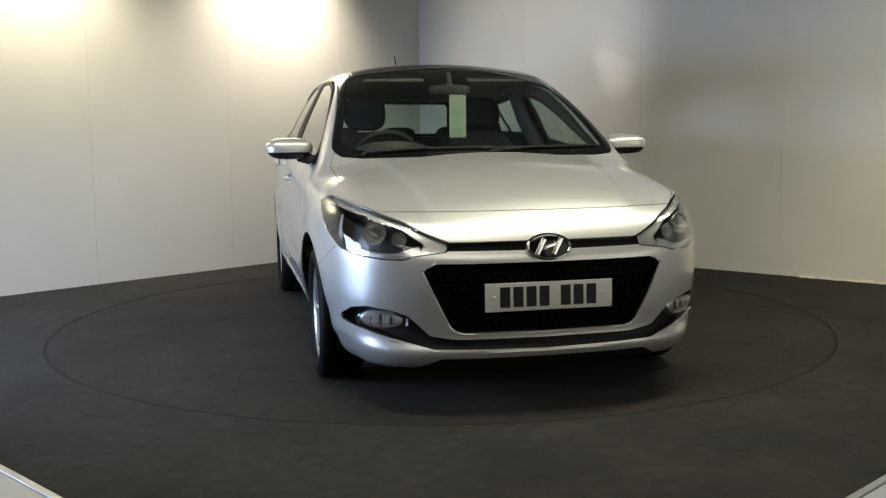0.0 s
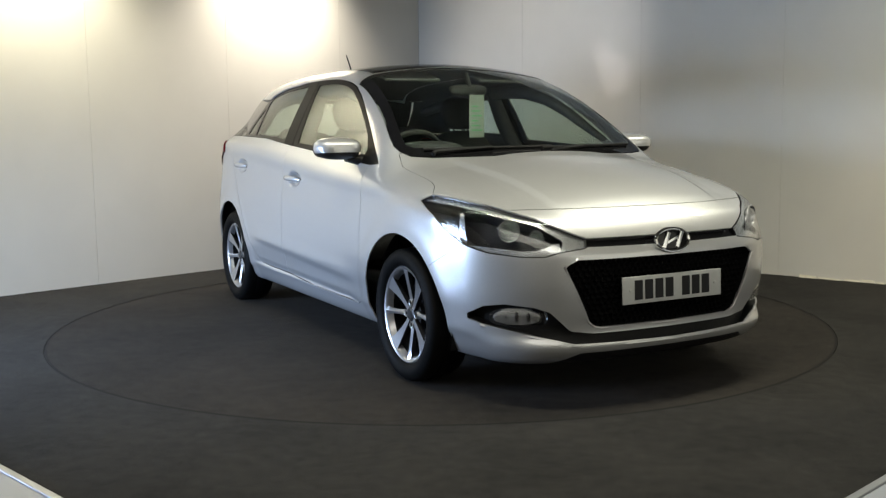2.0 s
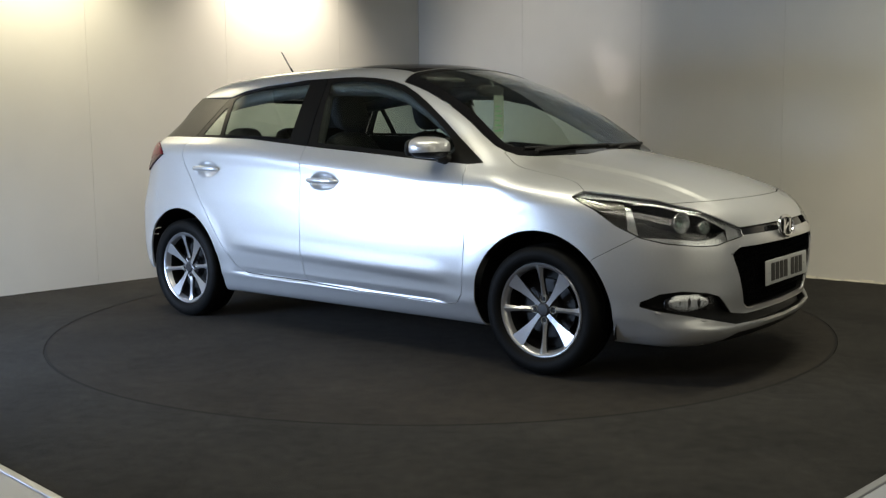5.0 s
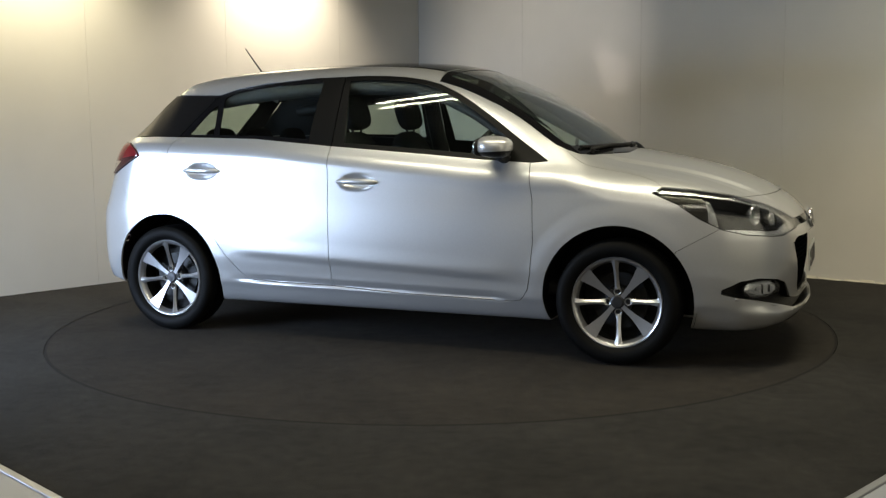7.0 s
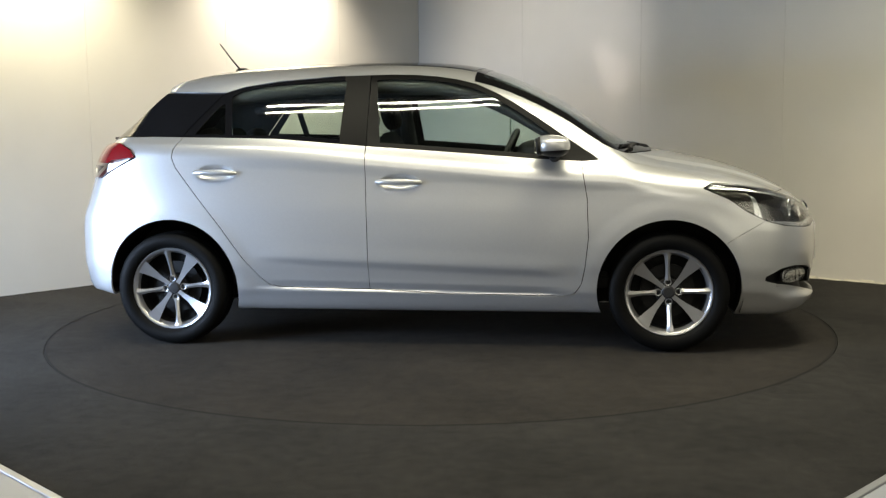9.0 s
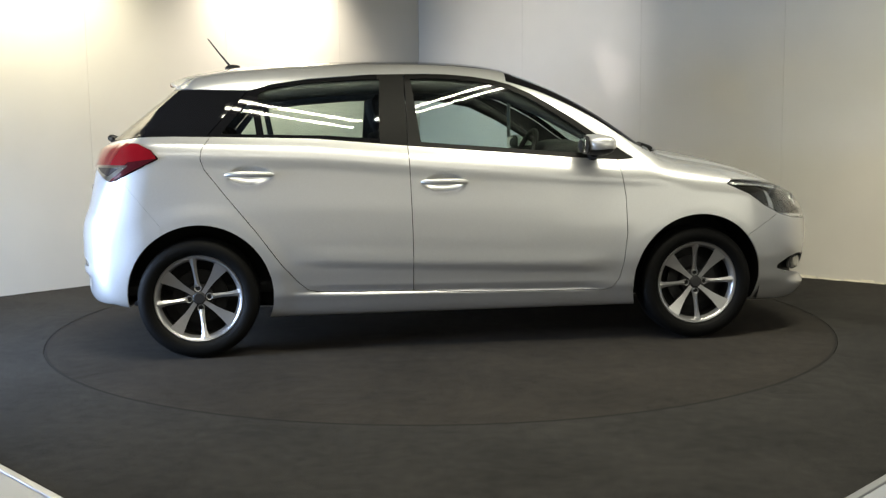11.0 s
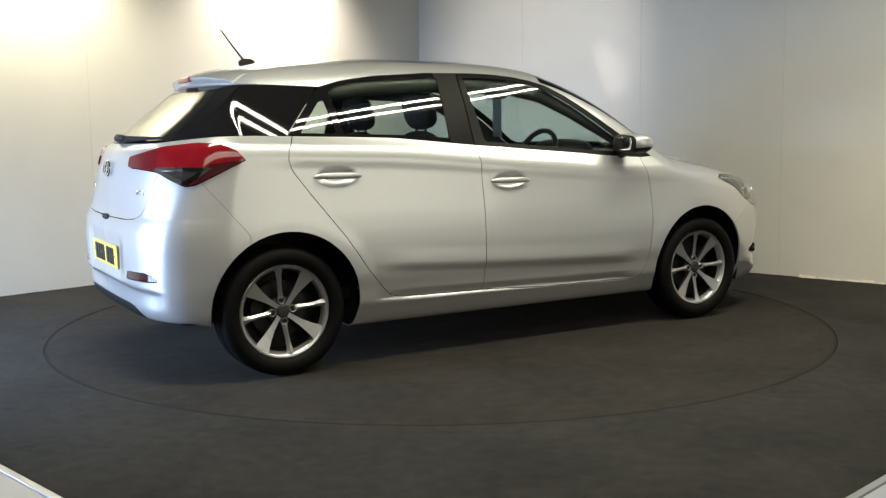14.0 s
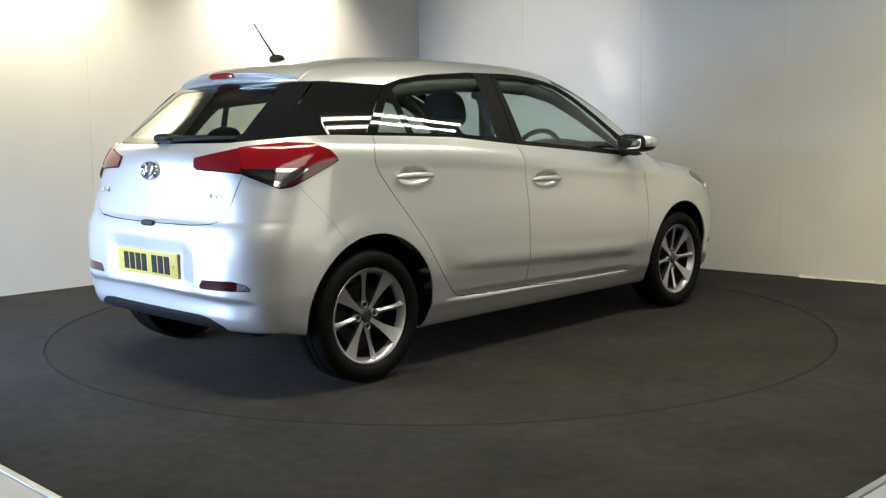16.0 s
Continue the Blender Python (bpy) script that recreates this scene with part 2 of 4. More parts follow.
def kerb(a, b, inward, label):
    """A low white board with a bright metal edge, lying along the floor's front edge."""
    a, b, inward = Vector(a), Vector(b), Vector(inward).normalized()
    way = (b - a).normalized()
    root = tagged(new("floor_edge_board"), label, "edge board")
    m = Matrix.Identity(4)
    for i in range(3):
        m[i][0], m[i][1], m[i][2], m[i][3] = way[i], -inward[i], (0, 0, 1)[i], a[i]
    for name, lo, hi, mat in (("board", (0, 0.03, 0), ((b - a).length, 0.6, 0.022), KERB_WHITE), ("edge_strip", (0, 0.0, 0), ((b - a).length, 0.028, 0.026), KERB_METAL)):
        bm = bmesh.new()
        box(bm, lo, hi, 0.004)
        bmesh.ops.transform(bm, matrix=m, verts=bm.verts)
        bmesh.ops.recalc_face_normals(bm, faces=bm.faces)
        part(name, bm, mat, root)


kerb((-0.968, -3.143, 0), (-3.618, -0.568, 0), (1, 1.03, 0), "white board with a bright aluminium edge, on the carpet")
kerb((0.965, -3.258, 0), (3.615, -0.763, 0), (-1, 1.06, 0), "cream board with a bright aluminium edge, on the carpet")


rng = random.Random(5)
bm = bmesh.new()
place = Matrix.Identity(4)
for i in range(3):
    place[i][0], place[i][1], place[i][2], place[i][3] = RIGHT[i], (RIGHT.y, -RIGHT.x, 0)[i], (0, 0, 1)[i], CORNER[i]
at = 3.78
while at < 6.6:
    length = rng.uniform(0.04, 0.20)
    deep, tall = rng.uniform(0.008, 0.030), rng.uniform(0.006, 0.022)
    low = [bm.verts.new(place @ Vector((x, y, 0.0))) for x, y in ((at, 0.001), (at + length, 0.001), (at + length * 0.92, deep), (at + length * 0.12, deep * rng.uniform(0.5, 1.0)))]
    top = [bm.verts.new(place @ Vector((x, y, z))) for x, y, z in ((at + 0.006, 0.001, tall), (at + length - 0.006, 0.001, tall * rng.uniform(0.5, 1.0)), (at + length * 0.88, deep * 0.5, tall * 0.5), (at + length * 0.16, deep * 0.5, tall * 0.5))]
    bm.faces.new(top)
    for k in range(4):
        bm.faces.new((low[k], low[(k + 1) % 4], top[(k + 1) % 4], top[k]))
    at += length + rng.choice((0.0, 0.0, 0.02, 0.05))
bmesh.ops.recalc_face_normals(bm, faces=bm.faces)
tagged(part("wall_foot_trim", bm, CREAM, None, "", False), "ragged cream edging along the foot of the wall", "edging", kind="structure")


# ---- the car's skin: one smooth solid, cut into panels ----
def curve(xs, ys):
    """A smooth monotone curve through the knots."""
    xs, ys = np.array(xs, float), np.array(ys, float)
    h, d = np.diff(xs), np.diff(ys) / np.diff(xs)
    m = np.zeros(len(xs))
    m[0], m[-1] = d[0], d[-1]
    for i in range(1, len(xs) - 1):
        if d[i - 1] * d[i] > 0:
            w1, w2 = 2 * h[i] + h[i - 1], h[i] + 2 * h[i - 1]
            m[i] = (w1 + w2) / (w1 / d[i - 1] + w2 / d[i])

    def at(x):
        x = np.clip(x, xs[0], xs[-1])
        i = np.clip(np.searchsorted(xs, x) - 1, 0, len(xs) - 2)
        t = (x - xs[i]) / h[i]
        return (2 * t**3 - 3 * t**2 + 1) * ys[i] + (t**3 - 2 * t**2 + t) * h[i] * m[i] + (-2 * t**3 + 3 * t**2) * ys[i + 1] + (t**3 - t**2) * h[i] * m[i + 1]
    return at


TOP = curve((-2.1, -1.60, -1.45, -1.32, -1.09, -0.82, -0.5, -0.18, 0.075, 0.22, 0.31, 0.45, 0.605, 0.76, 0.915, 1.06, 1.13, 1.22, 1.39, 1.55, 1.70, 1.86, 1.95, 2.03, 2.2),
            (1.30, 1.382, 1.408, 1.432, 1.470, 1.490, 1.500, 1.500, 1.491, 1.477, 1.460, 1.418, 1.353, 1.271, 1.170, 1.068, 1.030, 1.008, 0.976, 0.942, 0.898, 0.832, 0.778, 0.716, 0.56))
CROWN = curve((-2.0, -1.0, 0.0, 0.5, 1.0, 1.3, 2.1), (0.20, 0.17, 0.17, 0.18, 0.165, 0.175, 0.14))
BELT = curve((-2.0, -1.5, -1.0, -0.7, -0.25, 0.04, 0.33, 0.6, 0.93, 1.6), (1.10, 1.10, 1.088, 1.077, 1.040, 1.015, 0.992, 0.968, 0.952, 0.93))
SIDE = curve((0.10, 0.18, 0.22, 0.27, 0.30, 0.36, 0.45, 0.56, 0.70, 0.80, 0.90, 1.2), (0.70, 0.77, 0.800, 0.822, 0.836, 0.846, 0.862, 0.867, 0.863, 0.855, 0.848, 0.83))
SHOULDER = curve((-0.14, -0.105, -0.06, 0.0, 0.10, 0.25, 0.36, 0.44, 0.52), (0.867, 0.857, 0.831, 0.787, 0.737, 0.668, 0.610, 0.555, 0.44))
INSET = curve((-2.1, -1.9, -1.7, -1.5, -1.28, -0.9, 0.8, 1.28, 1.5, 1.7, 1.9, 2.1), (0.12, 0.065, 0.036, 0.018, 0.006, 0.0, 0.0, 0.006, 0.022, 0.055, 0.12, 0.24))
CABIN = curve((-2.0, -1.5, -1.27, -1.0, -0.7, -0.4, 1.0), (0.12, 0.085, 0.058, 0.030, 0.010, 0.0, 0.0))
NOSE = curve((0.10, 0.165, 0.20, 0.25, 0.30, 0.40, 0.50, 0.60, 0.66, 0.70, 0.76, 0.82, 0.95), (1.94, 2.01, 2.065, 2.098, 2.078, 2.094, 2.104, 2.100, 2.082, 2.068, 2.045, 2.02, 1.96))
NOSE_PLAN = curve((0, 0.26, 0.40, 0.5, 0.58, 0.65, 0.72, 0.78, 0.83, 0.95), (0, 0.013, 0.034, 0.062, 0.100, 0.150, 0.225, 0.315, 0.44, 0.75))
TAIL = curve((0.15, 0.26, 0.34, 0.45, 0.58, 0.66, 0.71, 0.75, 0.85, 0.95, 1.03, 1.07, 1.20, 1.33, 1.42), (1.78, 1.850, 1.886, 1.902, 1.902, 1.895, 1.880, 1.864, 1.860, 1.854, 1.832, 1.79, 1.63, 1.465, 1.36))
TAIL_PLAN = curve((0, 0.30, 0.45, 0.55, 0.65, 0.72, 0.78, 0.83, 0.95), (0, 0.006, 0.014, 0.026, 0.056, 0.094, 0.160, 0.275, 0.63))
AXLES = ((1.285, 0.31), (-1.272, 0.312))
ARCH_R = 0.354
HANDLES = ((-0.058, 0.852), (-1.018, 0.904))


def smax(a, b, k):
    h = np.maximum(k - np.abs(a - b), 0) / k
    return np.maximum(a, b) + h * h * k * 0.25


def smin(a, b, k):
    return -smax(-a, -b, k)


def ease(t):
    t = np.clip(t, 0, 1)
    return t * t * (3 - 2 * t)


def skin(p):
    """Below zero inside the car's solid."""
    x, y, z = p[..., 0], np.abs(p[..., 1]), p[..., 2]
    top = z - (TOP(x) - CROWN(x) * y * y)
    # raised middle of the bonnet with a soft crease each side
    top = top + 0.009 * np.clip((y - (0.50 - 0.12 * (x - 1.1))) / 0.035, 0, 1) * np.clip((x - 1.12) / 0.12, 0, 1) * np.clip((1.95 - x) / 0.15, 0, 1) * np.clip((0.66 - y) / 0.14, 0, 1)
    d = z - BELT(x)
    low = SIDE(z)
    half = np.where(d < -0.17, low, smin(low, SHOULDER(np.clip(d, -0.14, 0.52)) + 0.6 * np.clip(-0.14 - d, 0, 1), 0.026))
    # undercut below the shoulder crease
    along = np.clip((x + 1.45) / 0.3, 0, 1) * np.clip((1.25 - x) / 0.3, 0, 1)
    half = half - 0.007 * along * ease((-0.095 - d) / 0.065) * ease((d + 0.36) / 0.22)
    # facet along the lower doors, turned in at their lower edge
    t = np.clip((x + 0.85) / 0.2, 0, 1) * np.clip((0.80 - x) / 0.14, 0, 1)
    line = 0.447 - 0.045 * x
    sill = 0.296 - 0.018 * x
    half = half + t * 0.0045 * ease((line + 0.085 - z) / 0.085) * ease((z - line + 0.045) / 0.045)
    half = half - t * (0.004 * ease((line - z) / 0.045) + 0.011 * np.clip((sill + 0.042 - z) / 0.034, 0, 1)) * np.clip((z - sill + 0.006) / 0.010, 0, 1)
    lean = np.clip((d + 0.04) / 0.24, 0, 1)
    half = half - INSET(x) - CABIN(x) * lean * (2 - lean)
    for ax, az in AXLES:
        r = np.hypot(x - ax, z - az)
        half = half + 0.0055 * ease((0.470 - r) / 0.090)
    for hx, hz in HANDLES:
        half = half - 0.020 * ease(1.25 - 1.25 * (((x - hx) / 0.110) ** 2 + ((z - hz) / 0.045) ** 2))
    side = y - half
    front = x - (NOSE(z) - NOSE_PLAN(y))
    up = np.clip((z - 0.75) / 0.35, 0, 1)
    rear = -x - (TAIL(z) - TAIL_PLAN(y) * (1 - 0.05 * up) - 0.24 * up * np.minimum(y, 0.7) ** 2)
    rear = rear + 0.012 * np.clip((0.38 - y) / 0.09, 0, 1) * np.clip((z - 0.43) / 0.05, 0, 1) * np.clip((0.655 - z) / 0.06, 0, 1)
    rear = rear + 0.014 * ease((0.436 - z - 0.02 * y) / 0.022) * ease((z - 0.30) / 0.10) * ease((0.74 - y) / 0.10)
    f = smax(top, side, 0.11 - 0.03 * np.clip((z - 1.0) / 0.3, 0, 1))
    f = smax(f, front, 0.06)
    f = smax(f, rear, 0.045)
    base = 0.185 + 0.09 * np.clip((-1.3 - x) / 0.4, 0, 1) - 0.015 * np.clip((x - 1.5) / 0.3, 0, 1)
    return smax(f, base - z, 0.02)


def slope(p):
    g = np.zeros_like(p)
    for i in range(3):
        e = np.zeros(3)
        e[i] = 0.007
        g[:, i] = skin(p + e) - skin(p - e)
    return g / np.maximum(np.linalg.norm(g, axis=1, keepdims=True), 1e-9)


def settle_on_skin(p, times=4):
    for _ in range(times):
        g = np.zeros_like(p)
        for i in range(3):
            e = np.zeros(3)
            e[i] = 0.001
            g[:, i] = (skin(p + e) - skin(p - e)) / 0.002
        p = p - g * (skin(p) / np.maximum((g * g).sum(1), 0.05))[:, None]
    return p


def surface(step):
    """Triangles of the left half of the skin (surface nets)."""
    gx, gy, gz = np.arange(-2.02, 2.18, step), np.arange(-2 * step, 0.96, step), np.arange(0.12, 1.56, step)
    grid = np.stack(np.meshgrid(gx, gy, gz, indexing="ij"), -1)
    f = skin(grid)
    inside = f < 0
    nx, ny, nz = (n - 1 for n in f.shape)
    total, count = np.zeros((nx, ny, nz, 3)), np.zeros((nx, ny, nz))
    for axis in range(3):
        lo, hi = [slice(None)] * 3, [slice(None)] * 3
        lo[axis], hi[axis] = slice(0, -1), slice(1, None)
        a, b = f[tuple(lo)], f[tuple(hi)]
        cross = (a < 0) != (b < 0)
        t = np.where(cross, a / np.where(cross, a - b, 1), 0)
        pos = grid[tuple(lo)] + 0.0
        pos[..., axis] += t * step
        others = [k for k in range(3) if k != axis]
        for u in (0, 1):
            for v in (0, 1):
                sl = [slice(None)] * 3
                sl[others[0]] = slice(u, u + (nx, ny, nz)[others[0]])
                sl[others[1]] = slice(v, v + (nx, ny, nz)[others[1]])
                c = cross[tuple(sl)]
                total += np.where(c[..., None], pos[tuple(sl)], 0)
                count += c
    ids = -np.ones((nx, ny, nz), int)
    has = count > 0
    ids[has] = np.arange(has.sum())
    verts = total[has] / count[has][:, None]
    faces = []
    for axis in range(3):
        o1, o2 = (axis + 1) % 3, (axis + 2) % 3
        lo, hi = [slice(None)] * 3, [slice(None)] * 3
        lo[axis], hi[axis] = slice(0, -1), slice(1, None)
        for s in (lo, hi):
            s[o1], s[o2] = slice(1, -1), slice(1, -1)
        a, b = inside[tuple(lo)], inside[tuple(hi)]
        where = np.argwhere(a != b)
        if not len(where):
            continue
        flip = b[tuple(where.T)]
        base = where.copy()
        base[:, o1] += 1
        base[:, o2] += 1
        quad = []
        for du, dv in ((0, 0), (-1, 0), (-1, -1), (0, -1)):
            c = base.copy()
            c[:, o1] += du
            c[:, o2] += dv
            quad.append(ids[tuple(c.T)])
        quad = np.stack(quad, 1)
        quad[flip] = quad[flip][:, ::-1]
        faces += [quad[:, [0, 1, 2]], quad[:, [0, 2, 3]]]
    verts = settle_on_skin(verts)
    return verts, np.concatenate(faces)


def compact(verts, faces):
    used, faces = np.unique(faces, return_inverse=True)
    return verts[used], faces.reshape(-1, 3)


def split(m, d):
    """Cuts the triangles along d = 0: the part below zero, the part above."""
    verts, faces = m
    d = np.where(np.abs(d) < 1e-7, 1e-7, d)
    neg = d[faces] < 0
    n = neg.sum(1)
    below, above = [faces[n == 3]], [faces[n == 0]]
    made, extra = {}, []

    def mid(a, b):
        key = (a, b) if a < b else (b, a)
        if key not in made:
            t = d[key[0]] / (d[key[0]] - d[key[1]])
            made[key] = len(verts) + len(extra)
            extra.append(verts[key[0]] * (1 - t) + verts[key[1]] * t)
        return made[key]
    lo, hi = [], []
    for tri in faces[(n > 0) & (n < 3)].tolist():
        s = [d[i] < 0 for i in tri]
        k = s.index(True) if sum(s) == 1 else s.index(False)
        a, b, c = tri[k], tri[(k + 1) % 3], tri[(k + 2) % 3]
        ab, ca = mid(a, b), mid(c, a)
        one, two = (lo, hi) if s[k] else (hi, lo)
        one.append((a, ab, ca))
        two += [(ab, b, c), (ab, c, ca)]
    verts = np.concatenate([verts, np.array(extra)]) if extra else verts
    for part_list, add in ((below, lo), (above, hi)):
        if add:
            part_list.append(np.array(add))
    return tuple(compact(verts, np.concatenate(q)) for q in (below, above))


def cut(m, dist, gap=0.0019):
    """The panel inside dist < 0 and the rest, with an open joint between."""
    inner, rest = split(m, dist(m[0]) + gap)
    _, rest = split(rest, dist(rest[0]) - gap)
    return inner, rest


def outline(points, u, v, limit=None):
    """The distance to a closed outline in the chart (u, v); below zero inside."""
    pts = np.array(points, float)

    def dist(p):
        q = np.stack([u(p), v(p)], -1)
        best, inside = np.full(len(q), 1e9), np.zeros(len(q), bool)
        for a, b in zip(pts, np.roll(pts, -1, 0)):
            e = b - a
            w = q - a
            t = np.clip((w @ e) / (e @ e), 0, 1)
            best = np.minimum(best, np.hypot(*(w - t[:, None] * e).T))
            inside ^= ((a[1] <= q[:, 1]) != (b[1] <= q[:, 1])) & (q[:, 0] < a[0] + (q[:, 1] - a[1]) * e[0] / (e[1] if e[1] else 1e-12))
        d = np.where(inside, -best, best)
        return np.maximum(d, limit(p)) if limit else d
    return dist


X, Y, Z = (lambda p: p[:, 0]), (lambda p: p[:, 1]), (lambda p: p[:, 2])
NOSE_TURN = lambda p: np.arctan2(p[:, 1], p[:, 0] - 1.0)
TAIL_TURN = lambda p: np.arctan2(p[:, 1], -1.0 - p[:, 0])


def nose(*rows):
    return [(math.atan2(y, x - 1.0), z) for x, y, z in rows]


def tail(*rows):
    return [(math.atan2(y, -1.0 - x), z) for x, y, z in rows]


def both(m):
    """The half and its mirror image as one, welded along the middle."""
    v, f = m
    middle = np.abs(v[:, 1]) < 1e-5
    twin = np.where(middle, np.arange(len(v)), len(v) + np.cumsum(~middle) - 1)
    return np.concatenate([v, v[~middle] * (1, -1, 1)]), np.concatenate([f, twin[f][:, ::-1]])


def mirrored(m):
    return m[0] * (1, -1, 1), m[1][:, ::-1]


def rim_edges(f):
    e = np.concatenate([f[:, [0, 1]], f[:, [1, 2]], f[:, [2, 0]]])
    key = np.sort(e, 1)
    _, first, times = np.unique(key, axis=0, return_index=True, return_counts=True)
    return e[first[times == 1]]


def panel(name, m, mats, parent, thick=0.006, lift=0.0, label="", facing=None):
    """A panel of the skin as a sheet with thickness and turned-in edges. mats: outside, inside."""
    v, f = m
    outer, inner = (mats if isinstance(mats, tuple) else (mats, mats))
    n = slope(v) if facing is None else facing(v)
    top = v + n * lift
    low = top - n * thick
    e = rim_edges(f)
    e = e[~((np.abs(v[e[:, 0], 1]) < 1e-4) & (np.abs(v[e[:, 1], 1]) < 1e-4))]
    k = len(v)
    side = np.cross(top[e[:, 1]] - top[e[:, 0]], n[e[:, 0]])
    side /= np.maximum(np.linalg.norm(side, axis=1, keepdims=True), 1e-9)
    quads = np.stack([e[:, 1], e[:, 0], e[:, 0] + k, e[:, 1] + k], 1)
    verts = np.concatenate([top, low])
    faces = f.tolist() + (f[:, ::-1] + k).tolist() + quads.tolist()
    index = [0] * len(f) + [1] * len(f) + [0] * len(quads)
    normals = np.concatenate([n[f].reshape(-1, 3), -n[f[:, ::-1]].reshape(-1, 3), np.repeat(side, 4, 0)])
    ob = mesh_object(name, verts, faces, [outer, inner], parent, True, index, None, label)
    ob.data.normals_split_custom_set(normals.tolist())
    return ob


def sheet(name, m, depth, mat, parent, label="", walls=True):
    """A housing behind an opening of the skin: the opening's surface set back, with walls up to its edge."""
    v, f = m
    n = slope(v)
    low = v - n * depth
    verts, faces = low, f.tolist()
    if walls:
        e = rim_edges(f)
        e = e[~((np.abs(v[e[:, 0], 1]) < 1e-4) & (np.abs(v[e[:, 1], 1]) < 1e-4))]
        c, i = len(e), np.arange(len(e)) + len(v)
        up = v - n * 0.003
        verts = np.concatenate([low, up[e[:, 0]], up[e[:, 1]], low[e[:, 1]], low[e[:, 0]]])
        faces += np.stack([i, i + c, i + 2 * c, i + 3 * c], 1).tolist()
    ob = mesh_object(name, verts, faces, mat, parent, True, label=label)
    ob.data.set_sharp_from_angle(angle=radians(40))
    return ob


car = tagged(new("car"), "silver five-door hatchback car parked on the turntable", "car")
body = surface(0.0115)
_, body = split(body, body[0][:, 1])
body[0][:, 1] = np.where(np.abs(body[0][:, 1]) < 1e-6, 0, body[0][:, 1])

# wheel openings
for ax, az in AXLES:
    _, body = split(body, np.maximum(np.maximum(np.hypot(body[0][:, 0] - ax, body[0][:, 2] - az) - ARCH_R, body[0][:, 2] - 0.75), 0.45 - body[0][:, 1]))

def bowed(v, at_rear):
    """The side glazing as one gently outward-bowed surface."""
    x, z = v[:, 0], v[:, 2] - 1.2
    a = np.stack([np.ones_like(x), x, x * x, x ** 3, z, x * z], 1)
    off = np.clip(a @ BOW - 0.25 * z * z - v[:, 1], -0.014, 0.014)
    out = v.copy()
    out[:, 1] += off * (np.clip((x + 1.50) / 0.08, 0, 1) if at_rear else np.clip((0.75 - x) / 0.35, 0, 1))
    return out


def bow_slope(v):
    """The outward direction of the bowed side glazing."""
    x, z, s = v[:, 0], v[:, 2] - 1.2, np.sign(v[:, 1])
    gx = BOW[1] + 2 * BOW[2] * x + 3 * BOW[3] * x * x + BOW[5] * z
    gz = BOW[4] + BOW[5] * x - 0.5 * z
    n = np.stack([-gx, s, -gz], 1)
    n /= np.linalg.norm(n, axis=1, keepdims=True)
    w = (np.clip((x + 1.50) / 0.08, 0, 1) * np.clip((0.75 - x) / 0.35, 0, 1))[:, None]
    n = w * n + (1 - w) * slope(v)
    return n / np.linalg.norm(n, axis=1, keepdims=True)


def quarter_slope(v):
    """The rear quarter panel turns a little to the rear and upwards."""
    n = bow_slope(v) + np.array((-0.12, 0.0, 0.07))
    return n / np.linalg.norm(n, axis=1, keepdims=True)


# side windows: the whole dark band, then its panes
band, body = cut(body, outline(((0.945, 0.957), (0.865, 0.95), (0.611, 0.966), (0.325, 0.991), (0.037, 1.014), (-0.255, 1.037), (-0.70, 1.077), (-1.0, 1.086), (-1.30, 1.093), (-1.62, 1.10),
                                (-1.37, 1.325), (-1.27, 1.330), (-1.014, 1.322), (-0.906, 1.352), (-0.722, 1.378), (-0.419, 1.399), (-0.121, 1.403), (0.0, 1.399), (0.115, 1.389), (0.225, 1.371), (0.32, 1.346), (0.425, 1.298), (0.523, 1.241), (0.64, 1.165), (0.754, 1.085)),
                               X, Z, lambda p: np.maximum(0.36 - p[:, 1], -1.56 - p[:, 0])), 0.0006)
quarter, band = cut(band, outline(((-1.235, 1.07), (-1.215, 1.105), (-1.13, 1.20), (-1.035, 1.305), (-0.975, 1.352), (-0.90, 1.42), (-1.8, 1.42), (-1.8, 1.0)), X, Z), 0.0022)
bx, by, bz = np.concatenate([band[0], quarter[0]]).T
bz = bz - 1.2
keep = (bx > -1.40) & (bx < 0.5) & (bz > -0.09) & (bz < 0.13)
BOW = np.linalg.lstsq(np.stack([np.ones_like(bx), bx, bx * bx, bx ** 3, bz, bx * bz], 1)[keep], (by + 0.25 * bz * bz)[keep], rcond=None)[0]
quarter[0][:] = bowed(quarter[0], True)
band[0][:] = bowed(band[0], False)
front_pane, band = cut(band, outline(((0.74, 0.985), (0.60, 0.99), (0.325, 1.014), (0.037, 1.037), (-0.165, 1.052), (-0.20, 1.375), (-0.121, 1.379), (0.0, 1.376), (0.105, 1.367), (0.21, 1.350), (0.30, 1.326), (0.405, 1.278), (0.50, 1.222), (0.60, 1.157), (0.70, 1.085), (0.76, 1.02)), X, Z), 0.0)
rear_pane, band = cut(band, outline(((-0.375, 1.072), (-0.62, 1.090), (-0.945, 1.099), (-0.968, 1.24), (-0.975, 1.30), (-0.92, 1.330), (-0.80, 1.350), (-0.66, 1.362), (-0.56, 1.367), (-0.36, 1.376)), X, Z), 0.0)
small_pane, band = cut(band, outline(((-0.982, 1.100), (-1.155, 1.104), (-1.10, 1.175), (-1.03, 1.255), (-1.008, 1.262)), X, Z), 0.0)

band_rear, band = split(band, band[0][:, 0] + 0.372)
pillar, band = split(band, band[0][:, 0] + 0.2365)
_, band = split(band, band[0][:, 0] + 0.2305)

